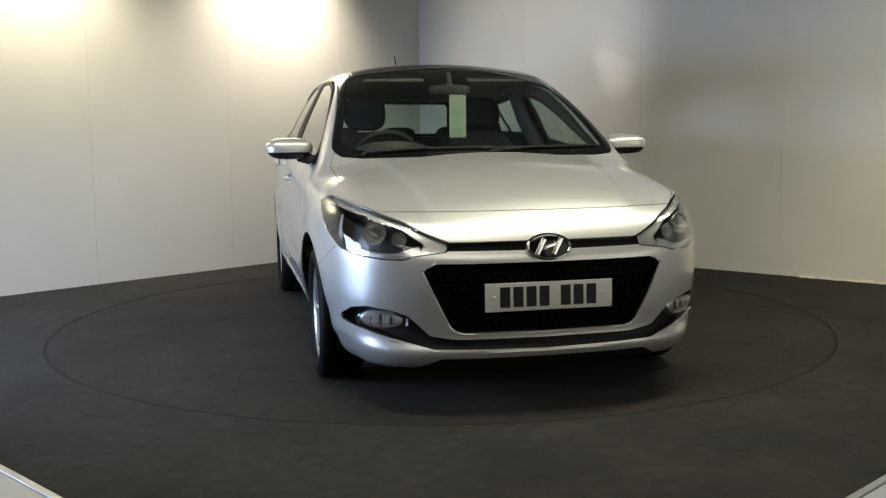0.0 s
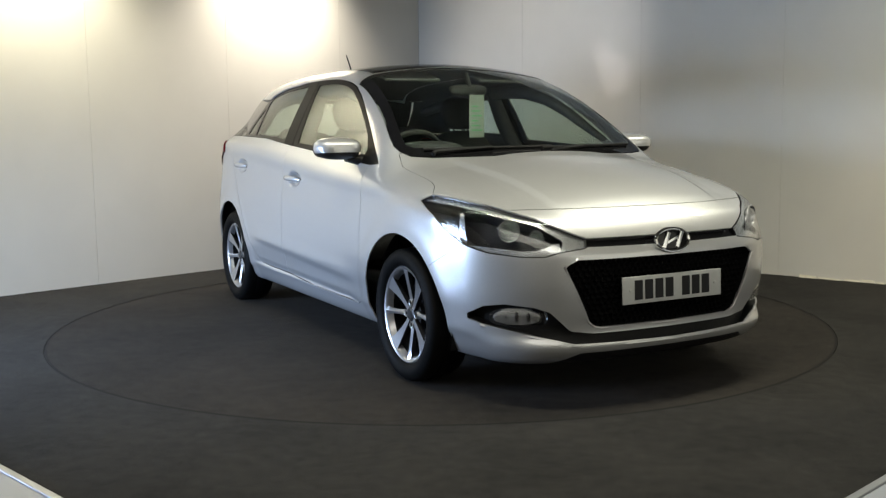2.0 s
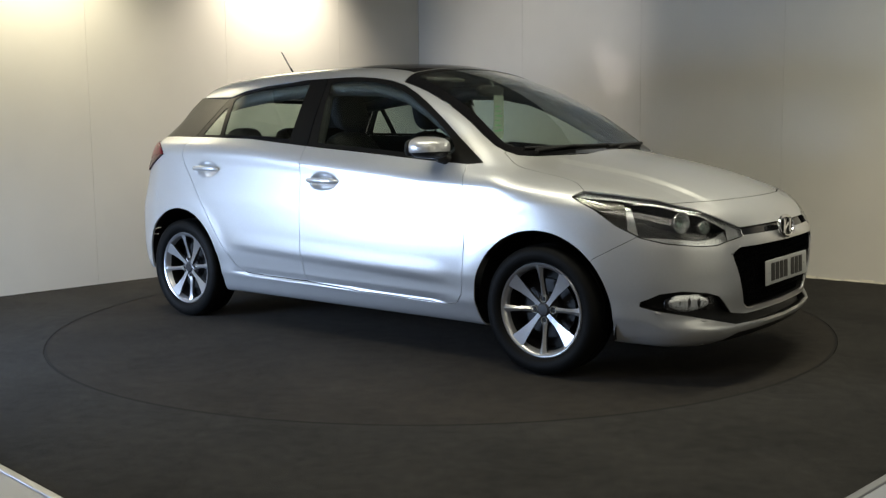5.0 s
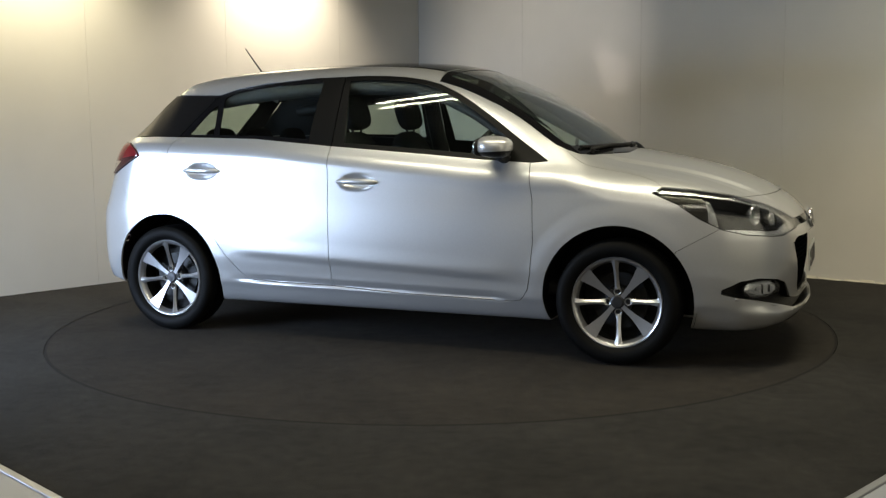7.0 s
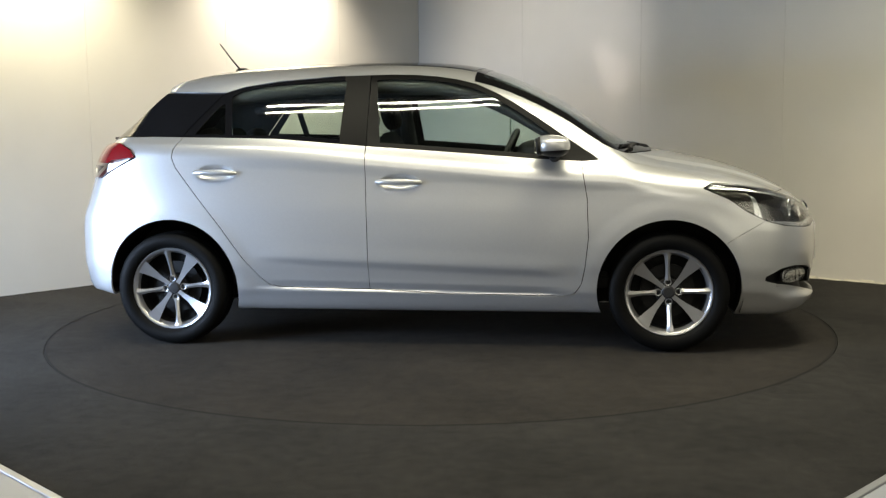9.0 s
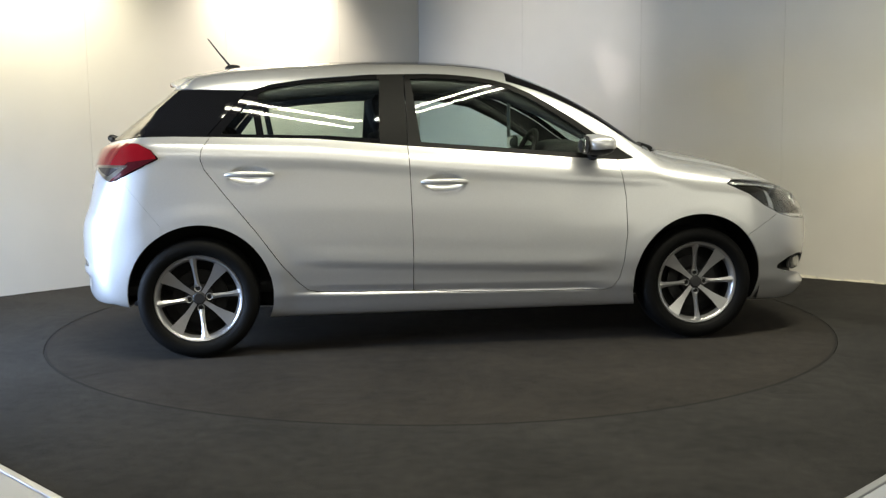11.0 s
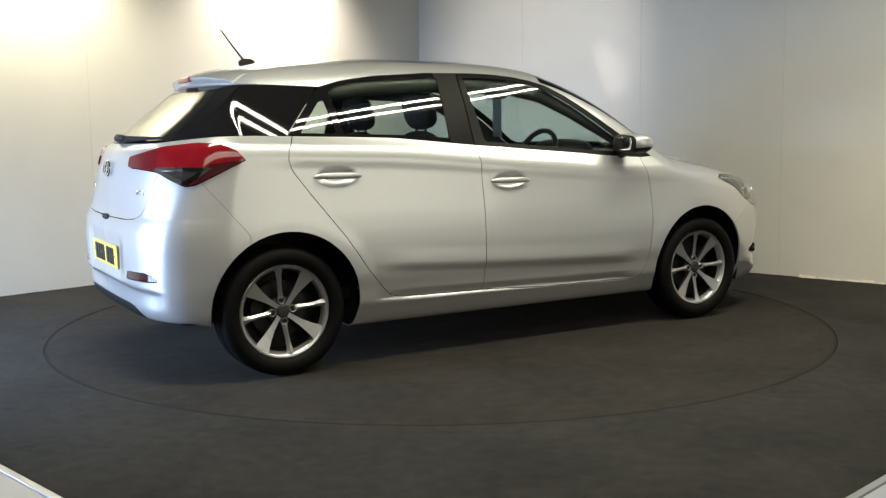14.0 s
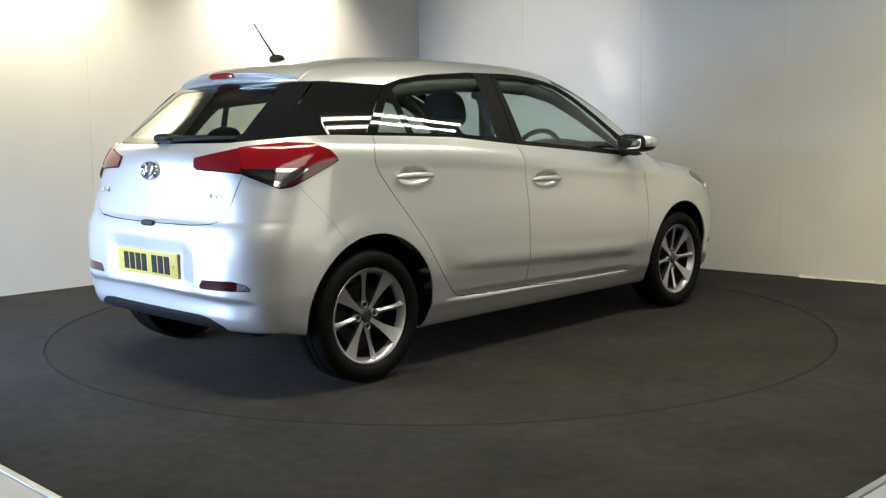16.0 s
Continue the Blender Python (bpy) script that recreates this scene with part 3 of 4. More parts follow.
# windscreen, rear window
screen, body = cut(body, outline(((-0.2, 0.992), (0.318, 0.990), (0.579, 0.984), (0.672, 0.991), (0.700, 1.012), (0.708, 1.035), (0.697, 1.08), (0.655, 1.20), (0.592, 1.372), (0.55, 1.48), (0.48, 1.52), (-0.2, 1.52)), Y, Z, lambda p: np.maximum(0.325 - 0.05 * p[:, 1] ** 2 - p[:, 0], p[:, 0] - 1.23)), 0.002)
screen_pane, screen_edge = cut(screen, outline(((-0.2, 1.035), (0.45, 1.03), (0.635, 1.03), (0.660, 1.045), (0.657, 1.08), (0.617, 1.20), (0.562, 1.355), (0.52, 1.48), (0.46, 1.52), (-0.2, 1.52)), Y, Z, lambda p: 0.365 - 0.05 * p[:, 1] ** 2 - p[:, 0]), 0.0)
back, body = cut(body, outline(((-0.2, 1.065), (0.45, 1.067), (0.80, 1.10), (0.62, 1.33), (-0.2, 1.345)), Y, Z, lambda p: p[:, 0] + 1.3), 0.002)
filler, body = cut(body, outline(((-1.2, 1.100), (-1.2, 1.322), (-1.7, 1.322), (-1.9, 1.088)), X, Z, lambda p: np.maximum(0.3 - p[:, 1], BELT(p[:, 0]) + 0.001 - p[:, 2])), 0.0)
back_pane, back_edge = cut(back, outline(((-0.2, 1.085), (0.40, 1.09), (0.47, 1.105), (0.42, 1.285), (0.40, 1.31), (-0.2, 1.32)), Y, Z), 0.0)

# lamps
head_lamp, body = cut(body, outline(nose((1.42, 0.775, 0.815), (1.47, 0.76, 0.838), (1.60, 0.72, 0.825), (1.75, 0.64, 0.80), (1.88, 0.53, 0.755), (1.98, 0.42, 0.695), (2.02, 0.385, 0.678), (2.02, 0.385, 0.642), (1.98, 0.49, 0.627),
                                         (1.95, 0.53, 0.612), (1.90, 0.60, 0.612), (1.80, 0.69, 0.625), (1.72, 0.74, 0.648), (1.62, 0.77, 0.70), (1.53, 0.775, 0.762)), NOSE_TURN, Z, lambda p: 1.2 - p[:, 0]), 0.002)
tail_lamp, body = cut(body, outline(tail((-1.845, 0.32, 1.002), (-1.845, 0.33, 0.955), (-1.79, 0.52, 0.945), (-1.755, 0.575, 0.938), (-1.66, 0.705, 0.878), (-1.62, 0.73, 0.885), (-1.42, 0.775, 0.99), (-1.455, 0.765, 1.03), (-1.52, 0.75, 1.058),
                                         (-1.62, 0.70, 1.062), (-1.74, 0.56, 1.045)), TAIL_TURN, Z, lambda p: p[:, 0] + 1.25), 0.002)
reflector_all, body = cut(body, outline(tail((-1.865, 0.40, 0.455), (-1.86, 0.42, 0.49), (-1.82, 0.58, 0.497), (-1.80, 0.645, 0.485), (-1.78, 0.67, 0.462), (-1.82, 0.60, 0.457)), TAIL_TURN, Z, lambda p: p[:, 0] + 1.25), 0.002)

reflector, reflector_end = cut(reflector_all, outline(((-0.5, 0.3), (-0.5, 0.7), (0.655, 0.7), (0.625, 0.3)), TAIL_TURN, Z), 0.001)

# the tail lamp's parts
tail_in, tail_red = cut(tail_lamp, outline(((0.0, 0.9), (0.60, 0.9), (0.655, 0.96), (0.60, 1.1), (0.0, 1.1)), TAIL_TURN, Z), 0.001)
tail_low, tail_red = cut(tail_red, outline(tail((-1.775, 0.555, 0.956), (-1.55, 0.748, 0.958), (-1.655, 0.705, 0.870), (-1.70, 0.65, 0.885)), TAIL_TURN, Z), 0.0)
tail_low, tail_edge = cut(tail_low, outline(tail((-1.735, 0.600, 0.943), (-1.60, 0.735, 0.943), (-1.655, 0.705, 0.903), (-1.685, 0.665, 0.915)), TAIL_TURN, Z), 0.0)
tail_rim, tail_red = cut(tail_red, outline(tail((-1.56, 0.745, 0.972), (-1.35, 0.78, 1.000), (-1.40, 0.80, 0.96), (-1.655, 0.705, 0.85)), TAIL_TURN, Z), 0.0)

# the headlamp's inner parts
hl_chrome, hl_dark = cut(head_lamp, outline(nose((1.42, 0.80, 0.822), (1.47, 0.76, 0.850), (1.60, 0.72, 0.850), (1.75, 0.64, 0.815), (1.88, 0.53, 0.775), (1.98, 0.42, 0.71), (2.03, 0.38, 0.69), (2.03, 0.38, 0.63), (1.975, 0.47, 0.632), (1.975, 0.47, 0.655),
                                         (1.965, 0.455, 0.675), (1.88, 0.53, 0.738), (1.75, 0.64, 0.784), (1.60, 0.72, 0.809)), NOSE_TURN, Z), 0.0)
hl_low, hl_dark = cut(hl_dark, outline(nose((1.72, 0.76, 0.652), (1.80, 0.69, 0.648), (1.90, 0.60, 0.637), (1.930, 0.550, 0.640), (1.965, 0.475, 0.672), (1.985, 0.47, 0.62), (1.95, 0.53, 0.60), (1.90, 0.60, 0.60), (1.80, 0.69, 0.61), (1.70, 0.77, 0.63)), NOSE_TURN, Z), 0.0)

hl_outer, hl_dark = cut(hl_dark, outline(((0.850, 0.5), (0.850, 0.95), (1.7, 0.95), (1.7, 0.5)), NOSE_TURN, Z), 0.0)
hl_side, hl_dark = cut(hl_dark, outline(((0.86, 0.60), (0.86, 0.79), (0.830, 0.79), (0.800, 0.60)), NOSE_TURN, Z), 0.0)

# grille, slots
grille, body = cut(body, outline(((-0.2, 0.597), (0.44, 0.597), (0.465, 0.592), (0.492, 0.565), (0.385, 0.35), (0.365, 0.33), (0.335, 0.322), (-0.2, 0.320)), Y, Z, lambda p: 1.7 - p[:, 0]), 0.0)
bar, body = cut(body, outline(((-0.2, 0.678), (0.41, 0.678), (0.41, 0.645), (-0.2, 0.640)), Y, Z, lambda p: 1.7 - p[:, 0]), 0.0)
slot, body = cut(body, outline(((-0.2, 0.296), (0.36, 0.297), (0.46, 0.312), (0.545, 0.392), (0.60, 0.412), (0.69, 0.424), (0.742, 0.412), (0.775, 0.375), (0.772, 0.352), (0.74, 0.335), (0.60, 0.298), (0.45, 0.262), (-0.2, 0.253)), Y, Z, lambda p: 1.6 - p[:, 0]), 0.0)
valance, body = cut(body, outline(((-0.2, 0.222), (0.42, 0.222), (0.55, 0.155), (0.60, 0.05), (-0.2, 0.05)), Y, Z, lambda p: 1.6 - p[:, 0]), 0.0)
rear_valance, body = cut(body, outline(((-0.2, 0.338), (0.38, 0.336), (0.45, 0.328), (0.53, 0.295), (0.56, 0.1), (-0.2, 0.1)), Y, Z, lambda p: p[:, 0] + 1.6), 0.0)

# bonnet, doors, bumpers, tailgate, roof
bonnet, body = cut(body, outline(((1.075, -0.2), (1.075, 0.60), (1.05, 0.66), (1.012, 0.708), (1.09, 0.730), (1.17, 0.724), (1.29, 0.72), (1.375, 0.726), (1.43, 0.742), (1.485, 0.78), (1.62, 0.74), (1.78, 0.66), (2.2, 0.60), (2.2, -0.2)), X, Y, lambda p: 0.787 - p[:, 2]), 0.0013)
front_door, body = cut(body, outline(((0.853, 0.96), (0.860, 0.90), (0.882, 0.77), (0.889, 0.574), (0.872, 0.42), (0.855, 0.34), (0.82, 0.289), (0.77, 0.278), (0.18, 0.286), (-0.22, 0.306), (-0.222, 0.60), (-0.228, 0.85), (-0.236, 1.06)), X, Z, lambda p: 0.5 - p[:, 1]))
rear_door, body = cut(body, outline(((-0.236, 1.06), (-0.228, 0.85), (-0.222, 0.60), (-0.22, 0.306), (-0.55, 0.310), (-0.70, 0.316), (-0.745, 0.325), (-0.79, 0.363), (-0.873, 0.457), (-0.988, 0.619), (-1.145, 0.816), (-1.235, 0.935), (-1.252, 0.985), (-1.245, 1.03), (-1.20, 1.10)), X, Z, lambda p: 0.5 - p[:, 1]))
bumper, body = cut(body, outline(nose((1.55, 0.83, 0.55), (1.70, 0.74, 0.652), (1.80, 0.69, 0.70), (1.75, 0.64, 0.84), (1.86, 0.45, 0.84), (1.92, 0.2, 0.84), (1.92, -0.2, 0.84), (2.0, -0.3, 0.02), (1.4, 0.95, 0.02)), NOSE_TURN, Z, lambda p: 1.5 - p[:, 0]), 0.0011)
tailgate, body = cut(body, outline(((-0.2, 0.712), (0.33, 0.718), (0.47, 0.728), (0.535, 0.752), (0.565, 0.80), (0.60, 0.95), (0.65, 1.2), (-0.2, 1.2)), Y, Z, lambda p: p[:, 0] + 1.45))
rear_bumper, body = cut(body, outline(((-1.63, 0.88), (-1.45, 0.66), (-1.45, 0.0), (-2.2, 0.0), (-2.2, 0.965), (-1.66, 0.965)), X, Z), 0.0006)
roof_glass, body = cut(body, outline(((-0.60, -0.2), (-0.60, 0.44), (-0.55, 0.485), (0.0, 0.500), (0.5, 0.515), (0.5, -0.2)), X, Y, lambda p: np.maximum(1.25 - p[:, 2], p[:, 0] - 0.318 + 0.05 * p[:, 1] ** 2)), 0.002)
roof, body = cut(body, outline(((-1.7, -0.2), (-1.7, 0.475), (-0.9, 0.505), (0.0, 0.515), (0.5, 0.535), (0.5, -0.2)), X, Y, lambda p: 1.25 - p[:, 2]))

SKIN = (PAINT, TRIM_GREY)
panel("body_shell", both(body), SKIN, car)
panel("roof", both(roof), (PAINT, LINING), car)
panel("glass_roof", both(roof_glass), (BLACK_GLOSS, LINING), car, 0.006, -0.001, "dark glass roof panel")
panel("bonnet", both(bonnet), SKIN, car)
front_bumper = panel("front_bumper", both(bumper), SKIN, car, 0.01)
back_bumper = panel("rear_bumper", both(rear_bumper), SKIN, car, 0.01)
hatch = panel("tailgate", both(tailgate), SKIN, car)
doors, headlamps = [], {}
for half, side in ((mirrored, -1), (lambda m: m, 1)):
    for name, m in (("front_door", front_door), ("rear_door", rear_door)):
        doors.append((panel(name, half(m), SKIN, car), name, side))
    panel("rear_door_frame", half(band_rear), (BLACK_GLOSS, TRIM_GREY), car, 0.008, label="glossy black rear door frame", facing=bow_slope)
    panel("centre_pillar", half(pillar), (BLACK_TRIM, TRIM_GREY), car, 0.008, label="satin black centre pillar", facing=bow_slope)
    panel("window_surround", half(band), (BLACK_TRIM, TRIM_GREY), car, 0.008, label="black window surround and pillars")
    panel("rear_pillar", half(filler), (BLACK_GLOSS, TRIM_GREY), car, 0.006, label="glossy black rear pillar")
    panel("quarter_panel", half(quarter), (BLACK_GLOSS, TRIM_GREY), car, 0.006, label="glossy black rear quarter panel", facing=quarter_slope)
    for name, m, mat in (("front_door_window", front_pane, GLASS), ("rear_door_window", rear_pane, GLASS), ("quarter_window", small_pane, GLASS)):
        panel(name, half(m), mat, car, 0.004, -0.003, facing=bow_slope).visible_shadow = False
    lens = panel("tail_lamp", half(tail_red), (RED_GLASS, DARK_RED), car, 0.020, 0.011, label="red wraparound tail lamp")
    panel("tail_lamp_inner", half(tail_in), (MID_RED, DARK_RED), lens, 0.018, 0.009, label="darker red inner tail lamp")
    panel("tail_lamp_rim", half(tail_rim), (DARK_RED, DARK_RED), lens, 0.018, 0.010, label="dark red lower rim")
    panel("lamp_frame", half(tail_edge), (CHROME, CHROME), lens, 0.018, 0.0115, label="silver lamp edging")
    panel("reverse_lamp", half(tail_low), (SMOKE, SMOKE), lens, 0.018, 0.009, label="dark clear reversing lamp")
    panel("rear_reflector", half(reflector), (DARK_RED, DARK_RED), back_bumper, 0.01, -0.003, label="dark red reflector")
    panel("reflector_end", half(reflector_end), (LAMP_CHROME, LAMP_CHROME), back_bumper, 0.01, -0.004, label="silver reflector end")
    lens = panel("headlamp", half(head_lamp), LAMP_GLASS, car, 0.003, 0.0, label="clear wraparound headlamp")
    lens.visible_shadow = False
    headlamps[side] = lens
    sheet("headlamp_housing", half(head_lamp), 0.075, LAMP_DARK, lens)
    sheet("indicator", half(hl_outer), 0.022, INDICATOR, lens, "pale grey indicator section", False)
    sheet("side_reflector", half(hl_side), 0.026, LAMP_CHROME, lens, "bright upright light strip", False)
    sheet("upper_reflector", half(hl_chrome), 0.014, LAMP_CHROME, lens, "silver upper lamp trim", False)
    sheet("lower_reflector", half(hl_low), 0.016, LAMP_CHROME, lens, "bright light strip", False)
panel("windscreen", both(screen_pane), GLASS, car, 0.004, -0.003).visible_shadow = False
panel("windscreen_border", both(screen_edge), BLACK_GLOSS, car, 0.005, -0.001)
panel("rear_window", both(back_pane), DARK_GLASS, hatch, 0.004, -0.003).visible_shadow = False
panel("rear_window_border", both(back_edge), BLACK_GLOSS, hatch, 0.005, -0.001)
sheet("grille", both(grille), 0.045, GRILLE_BLACK, front_bumper)

sheet("grille_bar", both(bar), 0.012, BLACK_GLOSS, front_bumper)
sheet("lower_slot", both(slot), 0.05, BLACK_PLASTIC, front_bumper)
panel("front_valance", both(valance), BLACK_PLASTIC, front_bumper)
panel("rear_valance", both(rear_valance), BLACK_PLASTIC, back_bumper)


# ---- small helpers on the skin ----
def reach(y, z, front=True):
    """The skin's x at (y, z), from the front or the back."""
    xs = np.linspace(2.2, 0.3, 800) if front else np.linspace(-2.2, -0.9, 800)
    f = skin(np.stack([xs, np.full(800, y), np.full(800, z)], -1))
    i = int(np.argmax(f < 0))
    return float(xs[i])


def height(x, y):
    zs = np.linspace(1.7, 0.4, 900)
    f = skin(np.stack([np.full(900, x), np.full(900, y), zs], -1))
    return float(zs[int(np.argmax(f < 0))])


def blob(bm, centre, size, power=2.6, turn=None, n=28, keep=None):
    """A rounded block (superellipsoid) with half sizes."""
    def pw(c):
        return math.copysign(abs(c) ** (2 / power), c)
    rows, m = [], (turn if turn is not None else Matrix.Identity(4))
    for i in range(1, n // 2):
        a = -math.pi / 2 + math.pi * i / (n // 2)
        rows.append([bm.verts.new(Vector(centre) + m.to_3x3() @ Vector((size[0] * pw(math.cos(a)) * pw(math.cos(k * math.tau / n)), size[1] * pw(math.cos(a)) * pw(math.sin(k * math.tau / n)), size[2] * pw(math.sin(a))))) for k in range(n)])
    ends = [bm.verts.new(Vector(centre) + m.to_3x3() @ Vector((0, 0, s * size[2]))) for s in (-1, 1)]
    for a, b in zip(rows, rows[1:]):
        for k in range(n):
            bm.faces.new((a[k], a[(k + 1) % n], b[(k + 1) % n], b[k]))
    for k in range(n):
        bm.faces.new((ends[0], rows[0][(k + 1) % n], rows[0][k]))
        bm.faces.new((ends[1], rows[-1][k], rows[-1][(k + 1) % n]))


def blob_part(name, mat, parent, *shapes, label=""):
    bm = bmesh.new()
    for s in shapes:
        blob(bm, *s)
    return part(name, bm, mat, parent, label)


# ---- wheels ----
def build_wheel():
    """A wheel with its axle at the origin and its face towards -y."""
    w = new("wheel")
    bm = bmesh.new()
    lathe(bm, [(0.214 + (r - 0.214) * 0.866, y) for r, y in ((0.214, -0.072), (0.222, -0.086), (0.240, -0.096), (0.262, -0.100), (0.280, -0.097), (0.297, -0.088), (0.305, -0.078), (0.3075, -0.066), (0.309, -0.05), (0.3105, -0.03), (0.3105, -0.028), (0.304, -0.026), (0.304, -0.020), (0.311, -0.018),
               (0.311, 0.018), (0.304, 0.020), (0.304, 0.026), (0.3105, 0.028), (0.3075, 0.066), (0.297, 0.09), (0.262, 0.10), (0.214, 0.09))], 96)
    part("tyre", bm, RUBBER, w)
    bm = bmesh.new()
    lathe(bm, [(0.188, -0.046), (0.192, -0.056), (0.197, -0.070), (0.204, -0.078), (0.212, -0.081), (0.217, -0.077), (0.217, -0.07)], 96)
    part("rim", bm, ALLOY, w, "machined alloy rim")
    bm = bmesh.new()
    lathe(bm, [(0.204, 0.06), (0.190, 0.05), (0.188, -0.045)], 48)
    lathe(bm, [(0.19, 0.045), (0.10, 0.045), (0.0005, 0.045)], 48)
    part("barrel", bm, BLACK_PLASTIC, w)
    bm = bmesh.new()
    lathe(bm, [(0.135, 0.02), (0.135, 0.006), (0.075, 0.006), (0.07, -0.01), (0.001, -0.01)], 48)
    part("brake_disc", bm, STEEL, w)
    turn0 = 0.05
    for k in range(8):
        a = k * math.tau / 8 + turn0
        bm = bmesh.new()
        if k % 2:
            prof = [(0.020, 0.011, -0.050), (0.060, 0.0115, -0.052), (0.100, 0.0150, -0.056), (0.140, 0.0225, -0.062), (0.175, 0.0310, -0.069), (0.201, 0.0375, -0.075)]
            deep, ridge = 0.026, 0.0
        else:
            prof = [(0.058, 0.0150, -0.047), (0.085, 0.0115, -0.052), (0.120, 0.0105, -0.058), (0.160, 0.0125, -0.066), (0.185, 0.0165, -0.071), (0.201, 0.0240, -0.075)]
            deep, ridge = 0.026, 0.006
        rings = []
        for r, h, y in prof:
            c = 0.010 * (r - 0.04) / 0.16 if k % 2 else 0.0
            rings.append([bm.verts.new((r, y + ridge, c + h)), bm.verts.new((r, y - ridge * 0.4, c)), bm.verts.new((r, y + ridge, c - h)), bm.verts.new((r, y + deep, c - h * 0.6)), bm.verts.new((r, y + deep, c + h * 0.6))])
        for p, q in zip(rings, rings[1:]):
            for j in range(5):
                f = bm.faces.new((p[j], p[(j + 1) % 5], q[(j + 1) % 5], q[j]))
                f.material_index = 0 if j < 2 else 1
        bm.faces.new(rings[0][::-1])
        bm.faces.new(rings[-1])
        bmesh.ops.recalc_face_normals(bm, faces=bm.faces)
        bmesh.ops.rotate(bm, verts=bm.verts, cent=(0, 0, 0), matrix=Matrix.Rotation(-a, 3, "Y"))
        part("spoke", bm, [ALLOY, ALLOY_GREY], w, "", False)
    bm = bmesh.new()
    lathe(bm, [(0.066, -0.005), (0.064, -0.030), (0.034, -0.036), (0.033, -0.050), (0.028, -0.054), (0.0005, -0.055)], 40)
    part("hub", bm, ALLOY_GREY, w)
    bm = bmesh.new()
    lathe(bm, [(0.026, -0.0545), (0.024, -0.0575), (0.0005, -0.0585)], 24)
    part("centre_cap", bm, ALLOY_GREY, w)
    for k in range(4):
        a = k * math.tau / 4 + turn0
        at = (0.050 * math.cos(a), -0.040, 0.050 * math.sin(a))
        bm = bmesh.new()
        lathe(bm, [(0.0135, 0.0), (0.0135, -0.011), (0.0160, -0.012), (0.0175, -0.010), (0.0180, 0.004)], 20)
        bmesh.ops.translate(bm, verts=bm.verts, vec=at)
        part("nut_pocket", bm, ALLOY, w, "", False)
        bm = bmesh.new()
        got = bmesh.ops.create_cone(bm, cap_ends=True, segments=6, radius1=0.009, radius2=0.008, depth=0.016)["verts"]
        bmesh.ops.rotate(bm, verts=got, cent=(0, 0, 0), matrix=Matrix.Rotation(math.pi / 2, 3, "X"))
        bmesh.ops.translate(bm, verts=got, vec=at)
        part("wheel_nut", bm, STEEL, w, "", False)
    return w


wheel = build_wheel()
for ax, side, spin in ((1.285, -1, 0), (-1.285, -1, -4), (1.285, 1, 35), (-1.285, 1, 10)):
    m = pose(ax, side * 0.744, 0.298, 0, 0, 0 if side < 0 else 180) @ pose(0, 0, 0, 0, spin, 0)
    w = copy_thing(wheel, m) if (ax, side) != (1.285, -1) else wheel
    w.parent = car
    w.matrix_basis = m
for ax, az in AXLES:
    for side in (-1, 1):
        bm = bmesh.new()
        n, rows = 40, []
        for k in range(n + 1):
            a = -0.32 + (math.pi + (0.64 if ax > 0 else 0.30)) * k / n
            rows.append([bm.verts.new((ax + r * math.cos(a), side * y, az + r * math.sin(a))) for r, y in ((ARCH_R + 0.012, 0.785), (ARCH_R + 0.016, 0.5), (0.02, 0.5))])
        for p, q in zip(rows, rows[1:]):
            for j in range(2):
                bm.faces.new((p[j], p[j + 1], q[j + 1], q[j]))
        part("wheel_arch_liner", bm, BLACK_PLASTIC, car)
bm = bmesh.new()
box(bm, (-1.66, -0.48, 0.21), (1.85, 0.48, 0.32), 0.03)
part("underbody", bm, BLACK_PLASTIC, car)
bm = bmesh.new()
box(bm, (1.06, -0.49, 0.30), (1.85, 0.49, 0.66), 0.05)
part("engine", bm, BLACK_PLASTIC, car)
# ---- mirrors, handles ----
for side in (-1, 1):
    bm = bmesh.new()
    blob(bm, (0.712, side * 0.893, 1.030), (0.084, 0.116, 0.052), 2.7, pose(0, 0, 0, 0, 4, -side * 10))
    bmesh.ops.bisect_plane(bm, geom=bm.verts[:] + bm.edges[:] + bm.faces[:], plane_co=(0.655, side * 0.9, 1.03), plane_no=(-1, -side * 0.10, 0), clear_outer=True)
    bmesh.ops.bisect_plane(bm, geom=bm.verts[:] + bm.edges[:] + bm.faces[:], plane_co=(0.655, side * 0.9, 1.004), plane_no=(0.05, 0, -1), clear_outer=True)
    shell = part("door_mirror", bm, PAINT, car, "silver door mirror with a black underside")
    blob_part("lower_shell", BLACK_PLASTIC, shell, ((0.710, side * 0.893, 1.024), (0.078, 0.109, 0.048), 2.7, pose(0, 0, 0, 0, 4, -side * 10)), label="black lower shell")
    bm = bmesh.new()
    tube(bm, [(0.73, side * 0.74, 0.958), (0.72, side * 0.79, 0.972), (0.715, side * 0.85, 0.99)], [0.04, 0.026, 0.026], 14)
    part("arm", bm, BLACK_PLASTIC, shell)
    bm = bmesh.new()
    blob(bm, (0.640, side * 0.902, 1.030), (0.006, 0.072, 0.037), 4, pose(0, 0, 0, 0, 0, side * 6))
    part("mirror_glass", bm, CHROME, shell, "mirror glass")
    blob_part("mirror_bezel", BLACK_PLASTIC, shell, ((0.655, side * 0.893, 1.028), (0.012, 0.100, 0.046), 3.2, pose(0, 0, 0, 0, 0, side * 6)), label="black mirror bezel")
